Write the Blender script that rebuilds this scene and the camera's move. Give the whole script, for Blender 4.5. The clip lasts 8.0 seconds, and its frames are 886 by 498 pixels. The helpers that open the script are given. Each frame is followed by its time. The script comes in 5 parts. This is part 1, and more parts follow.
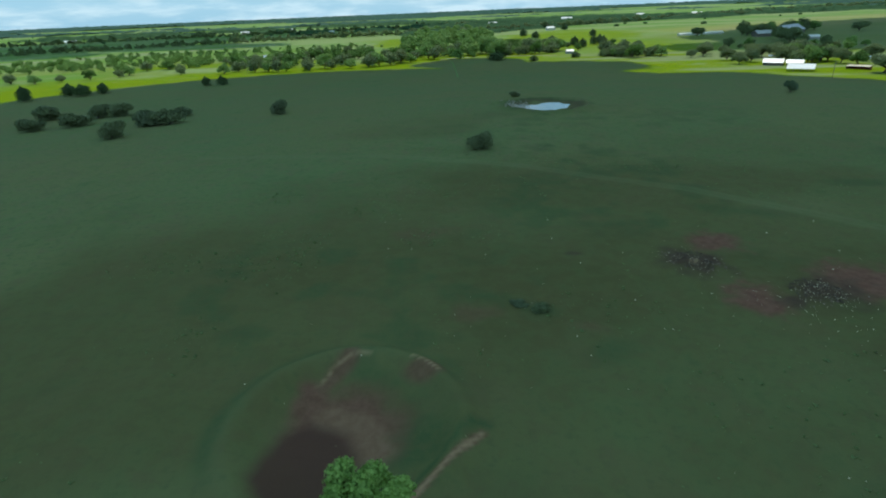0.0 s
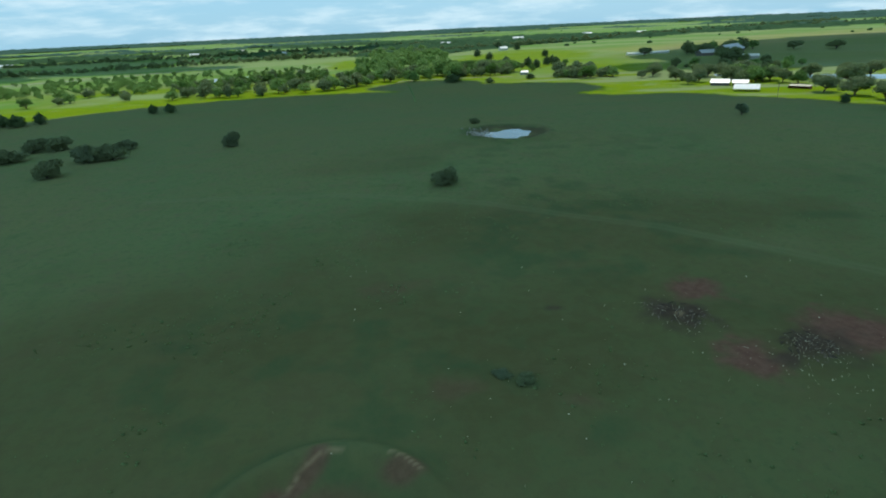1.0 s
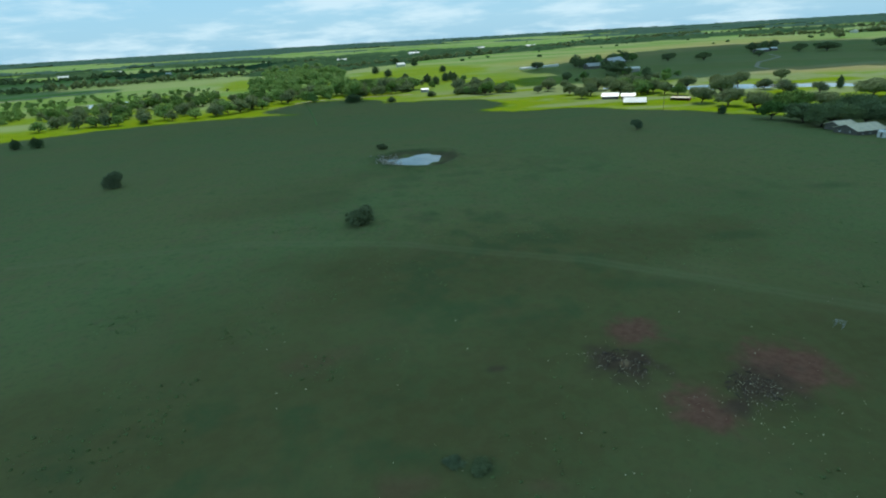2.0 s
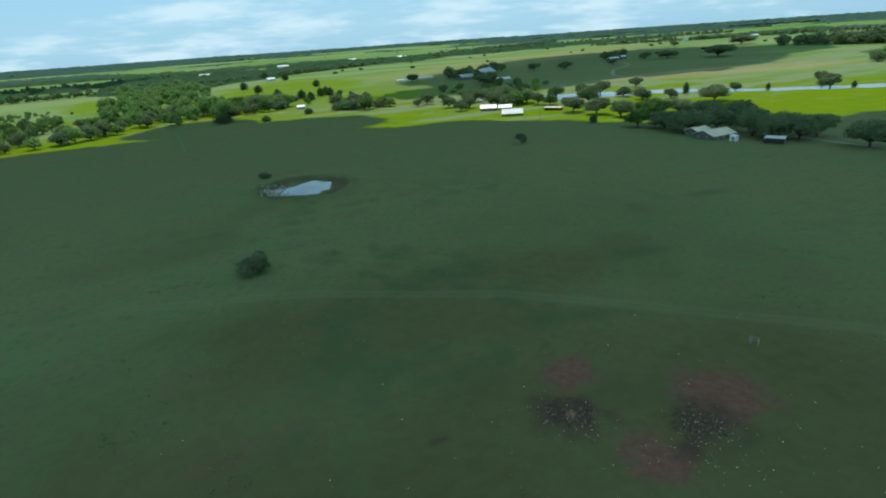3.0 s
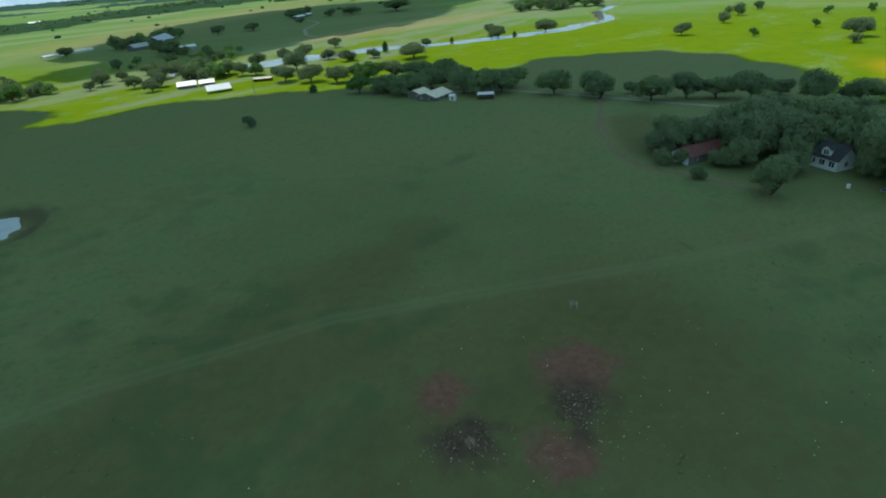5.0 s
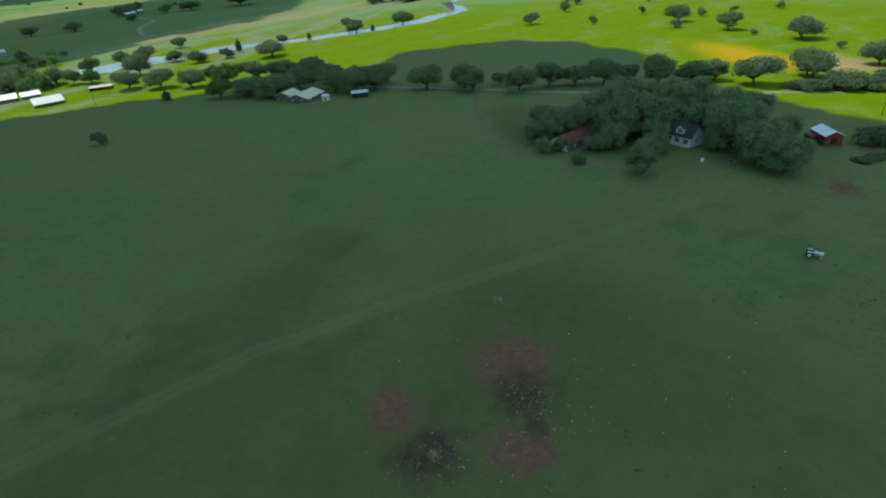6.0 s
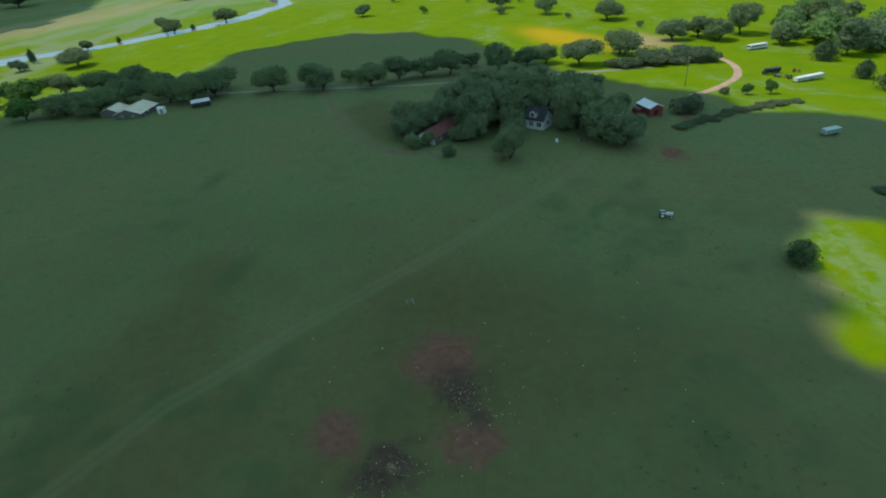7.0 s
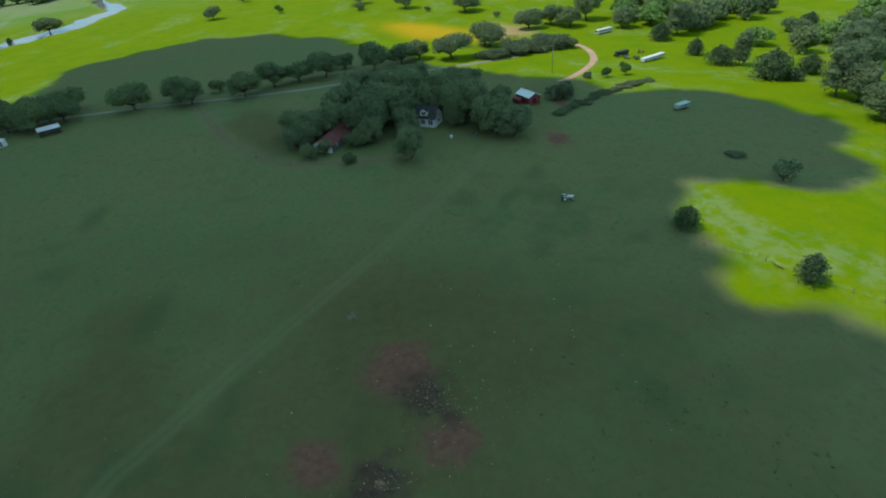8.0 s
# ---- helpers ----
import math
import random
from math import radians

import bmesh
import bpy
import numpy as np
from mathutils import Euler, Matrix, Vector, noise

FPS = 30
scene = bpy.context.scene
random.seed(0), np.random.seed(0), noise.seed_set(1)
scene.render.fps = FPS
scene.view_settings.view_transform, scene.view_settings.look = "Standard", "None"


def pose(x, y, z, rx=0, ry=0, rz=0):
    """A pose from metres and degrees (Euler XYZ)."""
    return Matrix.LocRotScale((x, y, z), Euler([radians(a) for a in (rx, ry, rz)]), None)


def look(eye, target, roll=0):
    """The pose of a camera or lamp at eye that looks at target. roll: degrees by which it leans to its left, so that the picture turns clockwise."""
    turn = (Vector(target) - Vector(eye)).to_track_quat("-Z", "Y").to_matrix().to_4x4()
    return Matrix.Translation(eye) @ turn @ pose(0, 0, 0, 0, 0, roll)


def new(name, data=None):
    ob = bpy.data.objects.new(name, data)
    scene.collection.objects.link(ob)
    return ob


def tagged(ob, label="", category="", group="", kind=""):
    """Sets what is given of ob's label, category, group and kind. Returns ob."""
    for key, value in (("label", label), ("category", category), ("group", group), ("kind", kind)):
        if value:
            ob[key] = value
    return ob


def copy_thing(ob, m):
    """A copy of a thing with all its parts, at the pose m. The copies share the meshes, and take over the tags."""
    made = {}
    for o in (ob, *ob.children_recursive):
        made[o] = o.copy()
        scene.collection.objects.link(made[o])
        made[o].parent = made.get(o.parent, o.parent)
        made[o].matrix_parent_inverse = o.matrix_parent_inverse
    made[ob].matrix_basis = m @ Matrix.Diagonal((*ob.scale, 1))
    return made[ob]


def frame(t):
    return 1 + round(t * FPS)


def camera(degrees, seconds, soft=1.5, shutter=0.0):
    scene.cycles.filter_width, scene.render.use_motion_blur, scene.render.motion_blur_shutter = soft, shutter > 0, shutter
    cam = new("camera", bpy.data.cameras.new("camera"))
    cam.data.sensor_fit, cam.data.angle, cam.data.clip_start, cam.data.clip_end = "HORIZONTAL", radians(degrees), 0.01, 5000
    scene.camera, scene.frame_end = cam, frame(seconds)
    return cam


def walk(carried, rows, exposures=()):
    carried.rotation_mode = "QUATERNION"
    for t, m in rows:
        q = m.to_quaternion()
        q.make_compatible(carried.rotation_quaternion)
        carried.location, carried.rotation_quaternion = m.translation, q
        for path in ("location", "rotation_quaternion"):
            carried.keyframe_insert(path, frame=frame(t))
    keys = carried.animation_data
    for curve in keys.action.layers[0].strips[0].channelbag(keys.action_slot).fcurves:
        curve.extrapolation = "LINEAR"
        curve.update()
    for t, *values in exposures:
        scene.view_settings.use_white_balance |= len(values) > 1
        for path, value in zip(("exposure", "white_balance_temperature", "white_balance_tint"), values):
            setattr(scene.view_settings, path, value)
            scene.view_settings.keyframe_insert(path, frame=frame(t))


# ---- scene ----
cam = camera(78.04, 8.0, soft=2.0)
PATH = [
    (0.0, (-23.70, -32.20, 40.51), (-34.95, 58.77, 0.55), -2.40),
    (0.5, (-24.80, -27.93, 42.51), (-34.69, 63.79, 3.90), -2.47),
    (1.0, (-26.04, -23.38, 44.47), (-30.12, 69.21, 6.93), -2.70),
    (1.5, (-27.21, -18.28, 46.72), (-24.02, 74.71, 10.07), -3.07),
    (3.0, (-30.80, -1.23, 53.12), (1.43, 86.34, 17.15), -3.97),
    (3.5, (-32.15, 4.81, 55.17), (9.06, 87.48, 16.86), -4.22),
    (4.0, (-33.50, 10.50, 57.10), (18.50, 85.60, 16.42), -4.47),
    (4.5, (-35.12, 15.39, 59.03), (26.51, 80.86, 15.27), -4.76),
    (6.0, (-39.32, 28.29, 64.08), (39.82, 64.87, 15.10), -4.63),
    (6.5, (-40.50, 32.65, 66.01), (42.44, 55.76, 15.15), -4.70),
    (7.0, (-41.36, 37.43, 68.13), (43.05, 48.82, 15.74), -4.68),
    (7.5, (-41.80, 42.63, 70.33), (42.51, 42.79, 16.57), -4.73),
    (8.0, (-41.67, 47.97, 72.81), (41.14, 37.84, 17.68), -4.88),
]
walk(cam, [(t, look(eye, target, roll)) for t, eye, target, roll in PATH])

# ---- sky, sun, clouds' light ----
SUN_AZ, SUN_EL = 10.0, 62.0          # degrees clockwise from +y, and above the horizon
sun_dir = Vector((math.sin(radians(SUN_AZ)) * math.cos(radians(SUN_EL)), math.cos(radians(SUN_AZ)) * math.cos(radians(SUN_EL)), math.sin(radians(SUN_EL))))
sun_data = bpy.data.lights.new("sun", "SUN")
sun_data.energy, sun_data.angle, sun_data.color = 3.1, radians(0.6), (1.0, 0.95, 0.86)
sun = new("sun", sun_data)
sun.matrix_world = look(sun_dir * 50, (0, 0, 0))

world = bpy.data.worlds.new("sky")
scene.world = world
world.use_nodes = True
wt = world.node_tree
wt.nodes.clear()


def wn(kind, **kw):
    n = wt.nodes.new(kind)
    for k, v in kw.items():
        n.inputs[k].default_value = v
    return n


w_out, w_bg = wn("ShaderNodeOutputWorld"), wn("ShaderNodeBackground", Strength=0.126)
w_sky = wt.nodes.new("ShaderNodeTexSky")
w_sky.sky_type, w_sky.sun_disc = "NISHITA", False
w_sky.sun_elevation, w_sky.sun_rotation = radians(SUN_EL), radians(SUN_AZ)
w_sky.air_density, w_sky.dust_density, w_sky.ozone_density = 1.0, 0.6, 1.0
# a deck of broken white cloud over the blue, drawn out flat towards the horizon
w_co, w_sep = wn("ShaderNodeTexCoord"), wn("ShaderNodeSeparateXYZ")
wt.links.new(w_co.outputs["Generated"], w_sep.inputs[0])
w_z = wt.nodes.new("ShaderNodeMath")
w_z.operation = "MAXIMUM"
w_z.inputs[1].default_value = 0.0
wt.links.new(w_sep.outputs["Z"], w_z.inputs[0])
w_z2 = wt.nodes.new("ShaderNodeMath")
w_z2.operation = "ADD"
w_z2.inputs[1].default_value = 0.16
wt.links.new(w_z.outputs[0], w_z2.inputs[0])
w_div = wt.nodes.new("ShaderNodeVectorMath")
w_div.operation = "DIVIDE"
w_cmb = wn("ShaderNodeCombineXYZ")
for k in range(3):
    wt.links.new(w_z2.outputs[0], w_cmb.inputs[k])
wt.links.new(w_co.outputs["Generated"], w_div.inputs[0])
wt.links.new(w_cmb.outputs[0], w_div.inputs[1])
w_no = wn("ShaderNodeTexNoise", Scale=1.1, Detail=8.0, Roughness=0.6)
wt.links.new(w_div.outputs[0], w_no.inputs["Vector"])
w_ramp = wt.nodes.new("ShaderNodeMapRange")
w_ramp.interpolation_type = "SMOOTHSTEP"
w_ramp.inputs["From Min"].default_value, w_ramp.inputs["From Max"].default_value = 0.44, 0.66
w_ramp.inputs["To Min"].default_value, w_ramp.inputs["To Max"].default_value = 0.0, 0.8
wt.links.new(w_no.outputs["Fac"], w_ramp.inputs["Value"])
w_mix = wt.nodes.new("ShaderNodeMixRGB")
w_mix.inputs["Color2"].default_value = (5.4, 7.1, 7.9, 1)
wt.links.new(w_ramp.outputs[0], w_mix.inputs["Fac"])
w_haze = wt.nodes.new("ShaderNodeMixRGB")
w_haze.inputs["Fac"].default_value, w_haze.inputs["Color2"].default_value = 0.84, (2.3, 5.0, 6.9, 1)
wt.links.new(w_sky.outputs[0], w_haze.inputs["Color1"])
wt.links.new(w_haze.outputs[0], w_mix.inputs["Color1"])
wt.links.new(w_mix.outputs[0], w_bg.inputs["Color"])
wt.links.new(w_bg.outputs[0], w_out.inputs["Surface"])


# ---- noise and the lie of the land ----
def hash2(i, j, seed):
    n = np.sin(i * 127.1 + j * 311.7 + seed * 74.7) * 43758.5453
    return n - np.floor(n)


def vnoise(x, y, seed=0):
    x, y = np.asarray(x, float), np.asarray(y, float)
    i, j = np.floor(x), np.floor(y)
    u, v = x - i, y - j
    u, v = u * u * (3 - 2 * u), v * v * (3 - 2 * v)
    a, b = hash2(i, j, seed), hash2(i + 1, j, seed)
    c, d = hash2(i, j + 1, seed), hash2(i + 1, j + 1, seed)
    return a + (b - a) * u + (c - a) * v + (a - b - c + d) * u * v


def fbm(x, y, scale, seed=0, octaves=4):
    total, amp, norm = 0.0, 1.0, 0.0
    for k in range(octaves):
        total = total + amp * vnoise(np.asarray(x) / scale, np.asarray(y) / scale, seed + k * 13)
        norm, amp, scale = norm + amp, amp * 0.5, scale * 0.5
    return total / norm


def step(a, b, v):
    s = np.clip((np.asarray(v, float) - a) / (b - a), 0, 1)
    return s * s * (3 - 2 * s)


def polydist(x, y, line):
    """Distance to a line of points."""
    best = None
    for (ax, ay), (bx, by) in zip(line, line[1:]):
        dx, dy = bx - ax, by - ay
        s = np.clip(((x - ax) * dx + (y - ay) * dy) / (dx * dx + dy * dy), 0, 1)
        d = np.hypot(x - ax - s * dx, y - ay - s * dy)
        best = d if best is None else np.minimum(best, d)
    return best


def oval(x, y, cx, cy, rx, ry, turn=0.0):
    """0 in the middle of an oval, 1 at its rim."""
    c, s = math.cos(radians(turn)), math.sin(radians(turn))
    u, v = (x - cx) * c + (y - cy) * s, -(x - cx) * s + (y - cy) * c
    return np.hypot(u / rx, v / ry)


CREEK = [(225, 520), (268, 485), (329, 449), (375, 420), (409, 375), (458, 332), (524, 292), (610, 282), (690, 330), (800, 345)]
WATER_Z = -8.3
SWAMP = (-318, 725, 52, 34)
POND = (-6, 223, 12, 13.5)
TANK = (-40.5, 12)                      # the dry stock tank with its ring of earth
# land in the big cloud's shade, as ovals, and the sunlit gaps in it (with a turn)
SHADE = [(-130, 288, 254, 203), (0, 470, 90, 60), (-58, 535, 56, 55), (60, -8, 31, 22), (200, 150, 200, 125), (130, 310, 68, 55), (105, 355, 50, 45), (195, 265, 38, 38), (163, 10, 130, 60),
         (119, -62, 44, 45), (86, -72, 23, 23), (0, 84, 165, 108), (-60, 30, 120, 70), (0, -20, 32, 22), (-230, 150, 182, 165)]
CLEAR = [(245, -55, 80, 51, 53), (304, 246, 45, 22, 0)]


def cloud_depth(x, y, lobes, seed, gaps=()):
    """Metres inside the ragged outline of a cloud, or of its shade on the land."""
    d = None
    for cx, cy, rx, ry in lobes:
        e = (1 - oval(x, y, cx, cy, rx, ry)) * min(rx, ry)
        d = e if d is None else np.maximum(d, e)
    for cx, cy, rx, ry, turn in gaps:
        d = np.minimum(d, (oval(x, y, cx, cy, rx, ry, turn) - 1) * min(rx, ry))
    return d + 16 * (fbm(x, y, 70, seed) - 0.5) + 13 * (fbm(x, y, 22, seed + 5) - 0.5)


def ground(x, y):
    x, y = np.asarray(x, float), np.asarray(y, float)
    r = np.hypot(x - 15, y - 80)
    z = np.exp(-((x + 30) ** 2 + (y - 130) ** 2) / 3600.0) - 8 * step(120, 360, r) + 10 * step(480, 1500, r) + 20 * step(1500, 4300, r)
    z = z + 5 * (fbm(x, y, 900, 5, 3) - 0.5) * step(1300, 2600, r)
    near = 1 - step(140, 300, r)
    z = z + near * (0.5 * (fbm(x, y, 26, 1, 3) - 0.5) + 0.16 * (fbm(x, y, 3.2, 2, 2) - 0.5))
    # creek bed
    d = polydist(x, y, CREEK) * (0.66 + 0.34 * step(340, 430, x))
    z = z + (np.minimum(WATER_Z - 0.7, z) - z) * (1 - step(6, 16, d + 15 * (fbm(x, y, 45, 9, 2) - 0.5) + 8 * (fbm(x, y, 14, 10, 2) - 0.5)))
    # pond bowl, with a low bank round it
    o = oval(x, y, *POND) + 0.9 * (fbm(x, y, 9, 4, 3) - 0.5)
    z = z - 1.6 * (1 - step(0.55, 1.35, o)) + 0.9 * np.exp(-((o - 1.65) / 0.3) ** 2)
    # swampy pool in the woodland
    z = z - 1.0 * (1 - step(0.8, 1.15, oval(x, y, *SWAMP)))
    # stock tank: ring of earth and hollow, open to the south-west
    dx, dy = x - TANK[0], y - TANK[1]
    o = np.hypot(dx / 12.5, dy / 13.0) + 0.12 * (fbm(x, y, 7, 8, 2) - 0.5)
    ang = np.arctan2(dy, dx)
    z = z + 1.5 * np.exp(-((o - 1.0) / 0.13) ** 2) * (0.35 + 0.65 * step(-0.9, 0.2, np.cos(ang - 1.0))) - 1.5 * (1 - step(0.35, 1.0, o))
    # burnt brush heaps
    for cx, cy, rr in ((7.5, 55, 3.6), (22, 45.5, 3.2)):
        z = z + 0.7 * np.exp(-(oval(x, y, cx, cy, rr, rr * 0.8)) ** 2) * (0.6 + 0.8 * fbm(x, y, 1.6, 3, 2))
    return z


def gz(x, y):
    return float(ground(x, y))


# ---- materials ----
def material(name, rough=0.9, metal=0.0):
    m = bpy.data.materials.new(name)
    m.use_nodes = True
    b = m.node_tree.nodes["Principled BSDF"]
    b.inputs["Roughness"].default_value, b.inputs["Metallic"].default_value = rough, metal
    return m, m.node_tree, b


def link(t, a, b):
    t.links.new(a, b)


def tnoise(t, scale, detail=4.0, rough=0.55, vec=None):
    n = t.nodes.new("ShaderNodeTexNoise")
    n.inputs["Scale"].default_value, n.inputs["Detail"].default_value, n.inputs["Roughness"].default_value = scale, detail, rough
    if vec is not None:
        link(t, vec, n.inputs["Vector"])
    return n.outputs["Fac"]


def ramp(t, fac, a, b, lo=0.0, hi=1.0):
    n = t.nodes.new("ShaderNodeMapRange")
    n.interpolation_type = "SMOOTHSTEP"
    for k, v in (("From Min", a), ("From Max", b), ("To Min", lo), ("To Max", hi)):
        n.inputs[k].default_value = v
    link(t, fac, n.inputs["Value"])
    return n.outputs[0]


def mixc(t, fac, a, b):
    n = t.nodes.new("ShaderNodeMixRGB")
    for k, v in (("Fac", fac), ("Color1", a), ("Color2", b)):
        if isinstance(v, (int, float)):
            n.inputs[k].default_value = v
        elif isinstance(v, tuple):
            n.inputs[k].default_value = (*v, 1)
        else:
            link(t, v, n.inputs[k])
    return n.outputs[0]


def mth(t, op, a, b):
    n = t.nodes.new("ShaderNodeMath")
    n.operation = op
    for k, v in enumerate((a, b)):
        if isinstance(v, (int, float)):
            n.inputs[k].default_value = v
        else:
            link(t, v, n.inputs[k])
    return n.outputs[0]


def bumped(t, b, fac, strength, distance):
    n = t.nodes.new("ShaderNodeBump")
    n.inputs["Strength"].default_value, n.inputs["Distance"].default_value = strength, distance
    link(t, fac, n.inputs["Height"])
    link(t, n.outputs[0], b.inputs["Normal"])


def worn(name, col, col2, rough=0.8, metal=0.0, scale=1.2, fine=14.0, bump=0.3, dist=0.02):
    """A surface of two near colours, blotched at one scale and grained at another."""
    m, t, b = material(name, rough, metal)
    co = t.nodes.new("ShaderNodeTexCoord").outputs["Object"]
    a = ramp(t, tnoise(t, scale, 5, 0.6, co), 0.35, 0.7)
    g = tnoise(t, fine, 3, 0.6, co)
    c = mixc(t, a, col, col2)
    c = mixc(t, ramp(t, g, 0.3, 0.75, 0.0, 0.35), c, tuple(v * 0.55 for v in col))
    link(t, c, b.inputs["Base Color"])
    bumped(t, b, g, bump, dist)
    return m


def leafy(name, dark, light, scale=0.35, gloss=0.18):
    m, t, b = material(name, 0.7)
    b.inputs["Specular IOR Level"].default_value = gloss
    geo = t.nodes.new("ShaderNodeNewGeometry")
    inf = t.nodes.new("ShaderNodeObjectInfo")
    co = t.nodes.new("ShaderNodeTexCoord").outputs["Object"]
    a = mth(t, "ADD", mth(t, "MULTIPLY", geo.outputs["Random Per Island"], 0.45), mth(t, "MULTIPLY", tnoise(t, scale, 3, 0.5, co), 0.55))
    c = mixc(t, a, dark, light)
    c = mixc(t, mth(t, "MULTIPLY", inf.outputs["Random"], 0.4), c, (light[0] * 1.05, light[1] * 1.0, light[2] * 0.75))
    link(t, c, b.inputs["Base Color"])
    tr = t.nodes.new("ShaderNodeBsdfTranslucent")
    link(t, c, tr.inputs["Color"])
    mx = t.nodes.new("ShaderNodeMixShader")
    mx.inputs[0].default_value = 0.35
    out = t.nodes["Material Output"]
    link(t, b.outputs[0], mx.inputs[1])
    link(t, tr.outputs[0], mx.inputs[2])
    link(t, mx.outputs[0], out.inputs["Surface"])
    return m


M_OAK = leafy("live_oak_leaves", (0.086, 0.128, 0.064), (0.212, 0.285, 0.138))
M_FRESH = leafy("fresh_leaves", (0.05, 0.11, 0.03), (0.13, 0.25, 0.06))
M_TANK = leafy("tank_tree_leaves", (0.15, 0.27, 0.055), (0.36, 0.52, 0.15))
M_YARD = leafy("yard_tree_leaves", (0.100, 0.138, 0.076), (0.235, 0.300, 0.155))
M_CEDAR = leafy("cedar_needles", (0.046, 0.082, 0.042), (0.112, 0.178, 0.080), 0.6)
M_ELM = leafy("elm_leaves", (0.075, 0.115, 0.062), (0.180, 0.250, 0.125), 0.6)
M_WILLOW = leafy("willow_leaves", (0.07, 0.11, 0.06), (0.16, 0.22, 0.13))
M_BRUSH = leafy("brush_leaves", (0.085, 0.115, 0.062), (0.185, 0.228, 0.122))
M_RANK = leafy("rank_grass_blades", (0.120, 0.185, 0.068), (0.180, 0.240, 0.098))
M_WOOD = leafy("woodland_leaves", (0.092, 0.178, 0.056), (0.235, 0.390, 0.115))
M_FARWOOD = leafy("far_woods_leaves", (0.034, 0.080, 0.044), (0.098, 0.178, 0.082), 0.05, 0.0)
# bluer and paler than the nearer woods: distance haze put into the leaf colour
M_HAZEWOOD = leafy("hazed_skyline_leaves", (0.052, 0.112, 0.092), (0.090, 0.162, 0.116), 0.012, 0.0)
M_BARK = worn("bark", (0.075, 0.06, 0.045), (0.13, 0.11, 0.09), 0.95, 0, 1.5, 9, 0.8, 0.05)
M_WHITE = worn("white_paint", (0.72, 0.72, 0.70), (0.60, 0.60, 0.57), 0.6, 0, 0.8, 6, 0.15, 0.01)
M_WHITEROOF = worn("white_metal_roof", (0.80, 0.81, 0.82), (0.70, 0.72, 0.74), 0.35, 0.1, 0.5, 5, 0.1, 0.01)
M_PALEROOF = worn("pale_tin_roof", (0.78, 0.68, 0.52), (0.62, 0.54, 0.42), 0.75, 0.0, 0.4, 5, 0.2, 0.01)
M_RUST = worn("rusty_red_roof", (0.13, 0.035, 0.028), (0.19, 0.062, 0.048), 0.7, 0.1, 0.6, 5, 0.3, 0.01)
M_RED = worn("red_barn_boards", (0.26, 0.04, 0.035), (0.18, 0.035, 0.03), 0.8, 0, 0.9, 8, 0.3, 0.01)
M_SLATE = worn("dark_shingles", (0.034, 0.034, 0.036), (0.055, 0.052, 0.052), 0.95, 0, 0.9, 8, 0.4, 0.02)
M_BLUEROOF = worn("grey_tin_roof", (0.40, 0.43, 0.48), (0.50, 0.53, 0.58), 0.45, 0.3, 0.2, 3, 0.2, 0.02)
M_DARKWALL = worn("weathered_boards", (0.11, 0.10, 0.09), (0.17, 0.155, 0.135), 0.9, 0, 0.8, 8, 0.3, 0.02)
M_GREYWALL = worn("grey_boards", (0.33, 0.34, 0.33), (0.42, 0.42, 0.40), 0.8, 0, 0.8, 8, 0.3, 0.02)
M_POST = worn("grey_wood", (0.16, 0.13, 0.10), (0.24, 0.21, 0.17), 0.9, 0, 2, 20, 0.4, 0.01)
M_BLACK = worn("black_steel", (0.02, 0.02, 0.022), (0.04, 0.04, 0.045), 0.5, 0.3, 2, 12, 0.2, 0.01)
M_TYRE = worn("tyre_rubber", (0.02, 0.02, 0.02), (0.035, 0.035, 0.035), 0.9, 0, 2, 12, 0.2, 0.01)
M_MINT = worn("pale_green_white_paint", (0.42, 0.52, 0.47), (0.34, 0.43, 0.39), 0.5, 0.1, 1.2, 8, 0.2, 0.01)
M_ORANGE = worn("orange_paint", (0.50, 0.16, 0.03), (0.38, 0.12, 0.03), 0.55, 0.1, 1.5, 8, 0.2, 0.01)
M_STEEL = worn("dull_steel", (0.35, 0.36, 0.36), (0.25, 0.25, 0.25), 0.45, 0.7, 1.5, 8, 0.2, 0.01)
M_CHAR = worn("charred_wood", (0.050, 0.032, 0.022), (0.11, 0.075, 0.052), 0.95, 0, 1.5, 8, 0.6, 0.03)
M_SCRAP = worn("bleached_scraps", (0.80, 0.68, 0.46), (0.52, 0.42, 0.28), 0.8, 0, 1.5, 8, 0.2, 0.02)
M_ASH = worn("pale_ash_and_scraps", (0.24, 0.175, 0.125), (0.11, 0.08, 0.058), 0.9, 0, 1.5, 8, 0.3, 0.02)
M_TRACK = worn("red_dirt", (0.40, 0.24, 0.15), (0.50, 0.33, 0.22), 0.95, 0, 0.25, 1.8, 0.4, 0.05)
M_LANE = worn("pale_gravel", (0.24, 0.23, 0.18), (0.17, 0.18, 0.13), 0.95, 0, 0.12, 1.5, 0.4, 0.05)
M_STONE = worn("bank_stones", (0.42, 0.38, 0.31), (0.20, 0.18, 0.15), 0.9, 0, 1.0, 8, 0.4, 0.02)

m, t, b = material("window_glass", 0.08)
b.inputs["Base Color"].default_value = (0.012, 0.014, 0.017, 1)
M_GLASS = m

m, t, b = material("muddy_water", 0.06)
co = t.nodes.new("ShaderNodeTexCoord").outputs["Object"]
link(t, mixc(t, ramp(t, tnoise(t, 0.08, 3, 0.5, co), 0.35, 0.65), (0.16, 0.17, 0.16), (0.22, 0.23, 0.21)), b.inputs["Base Color"])
bumped(t, b, tnoise(t, 1.2, 3, 0.6, co), 0.08, 0.05)
M_WATER = m

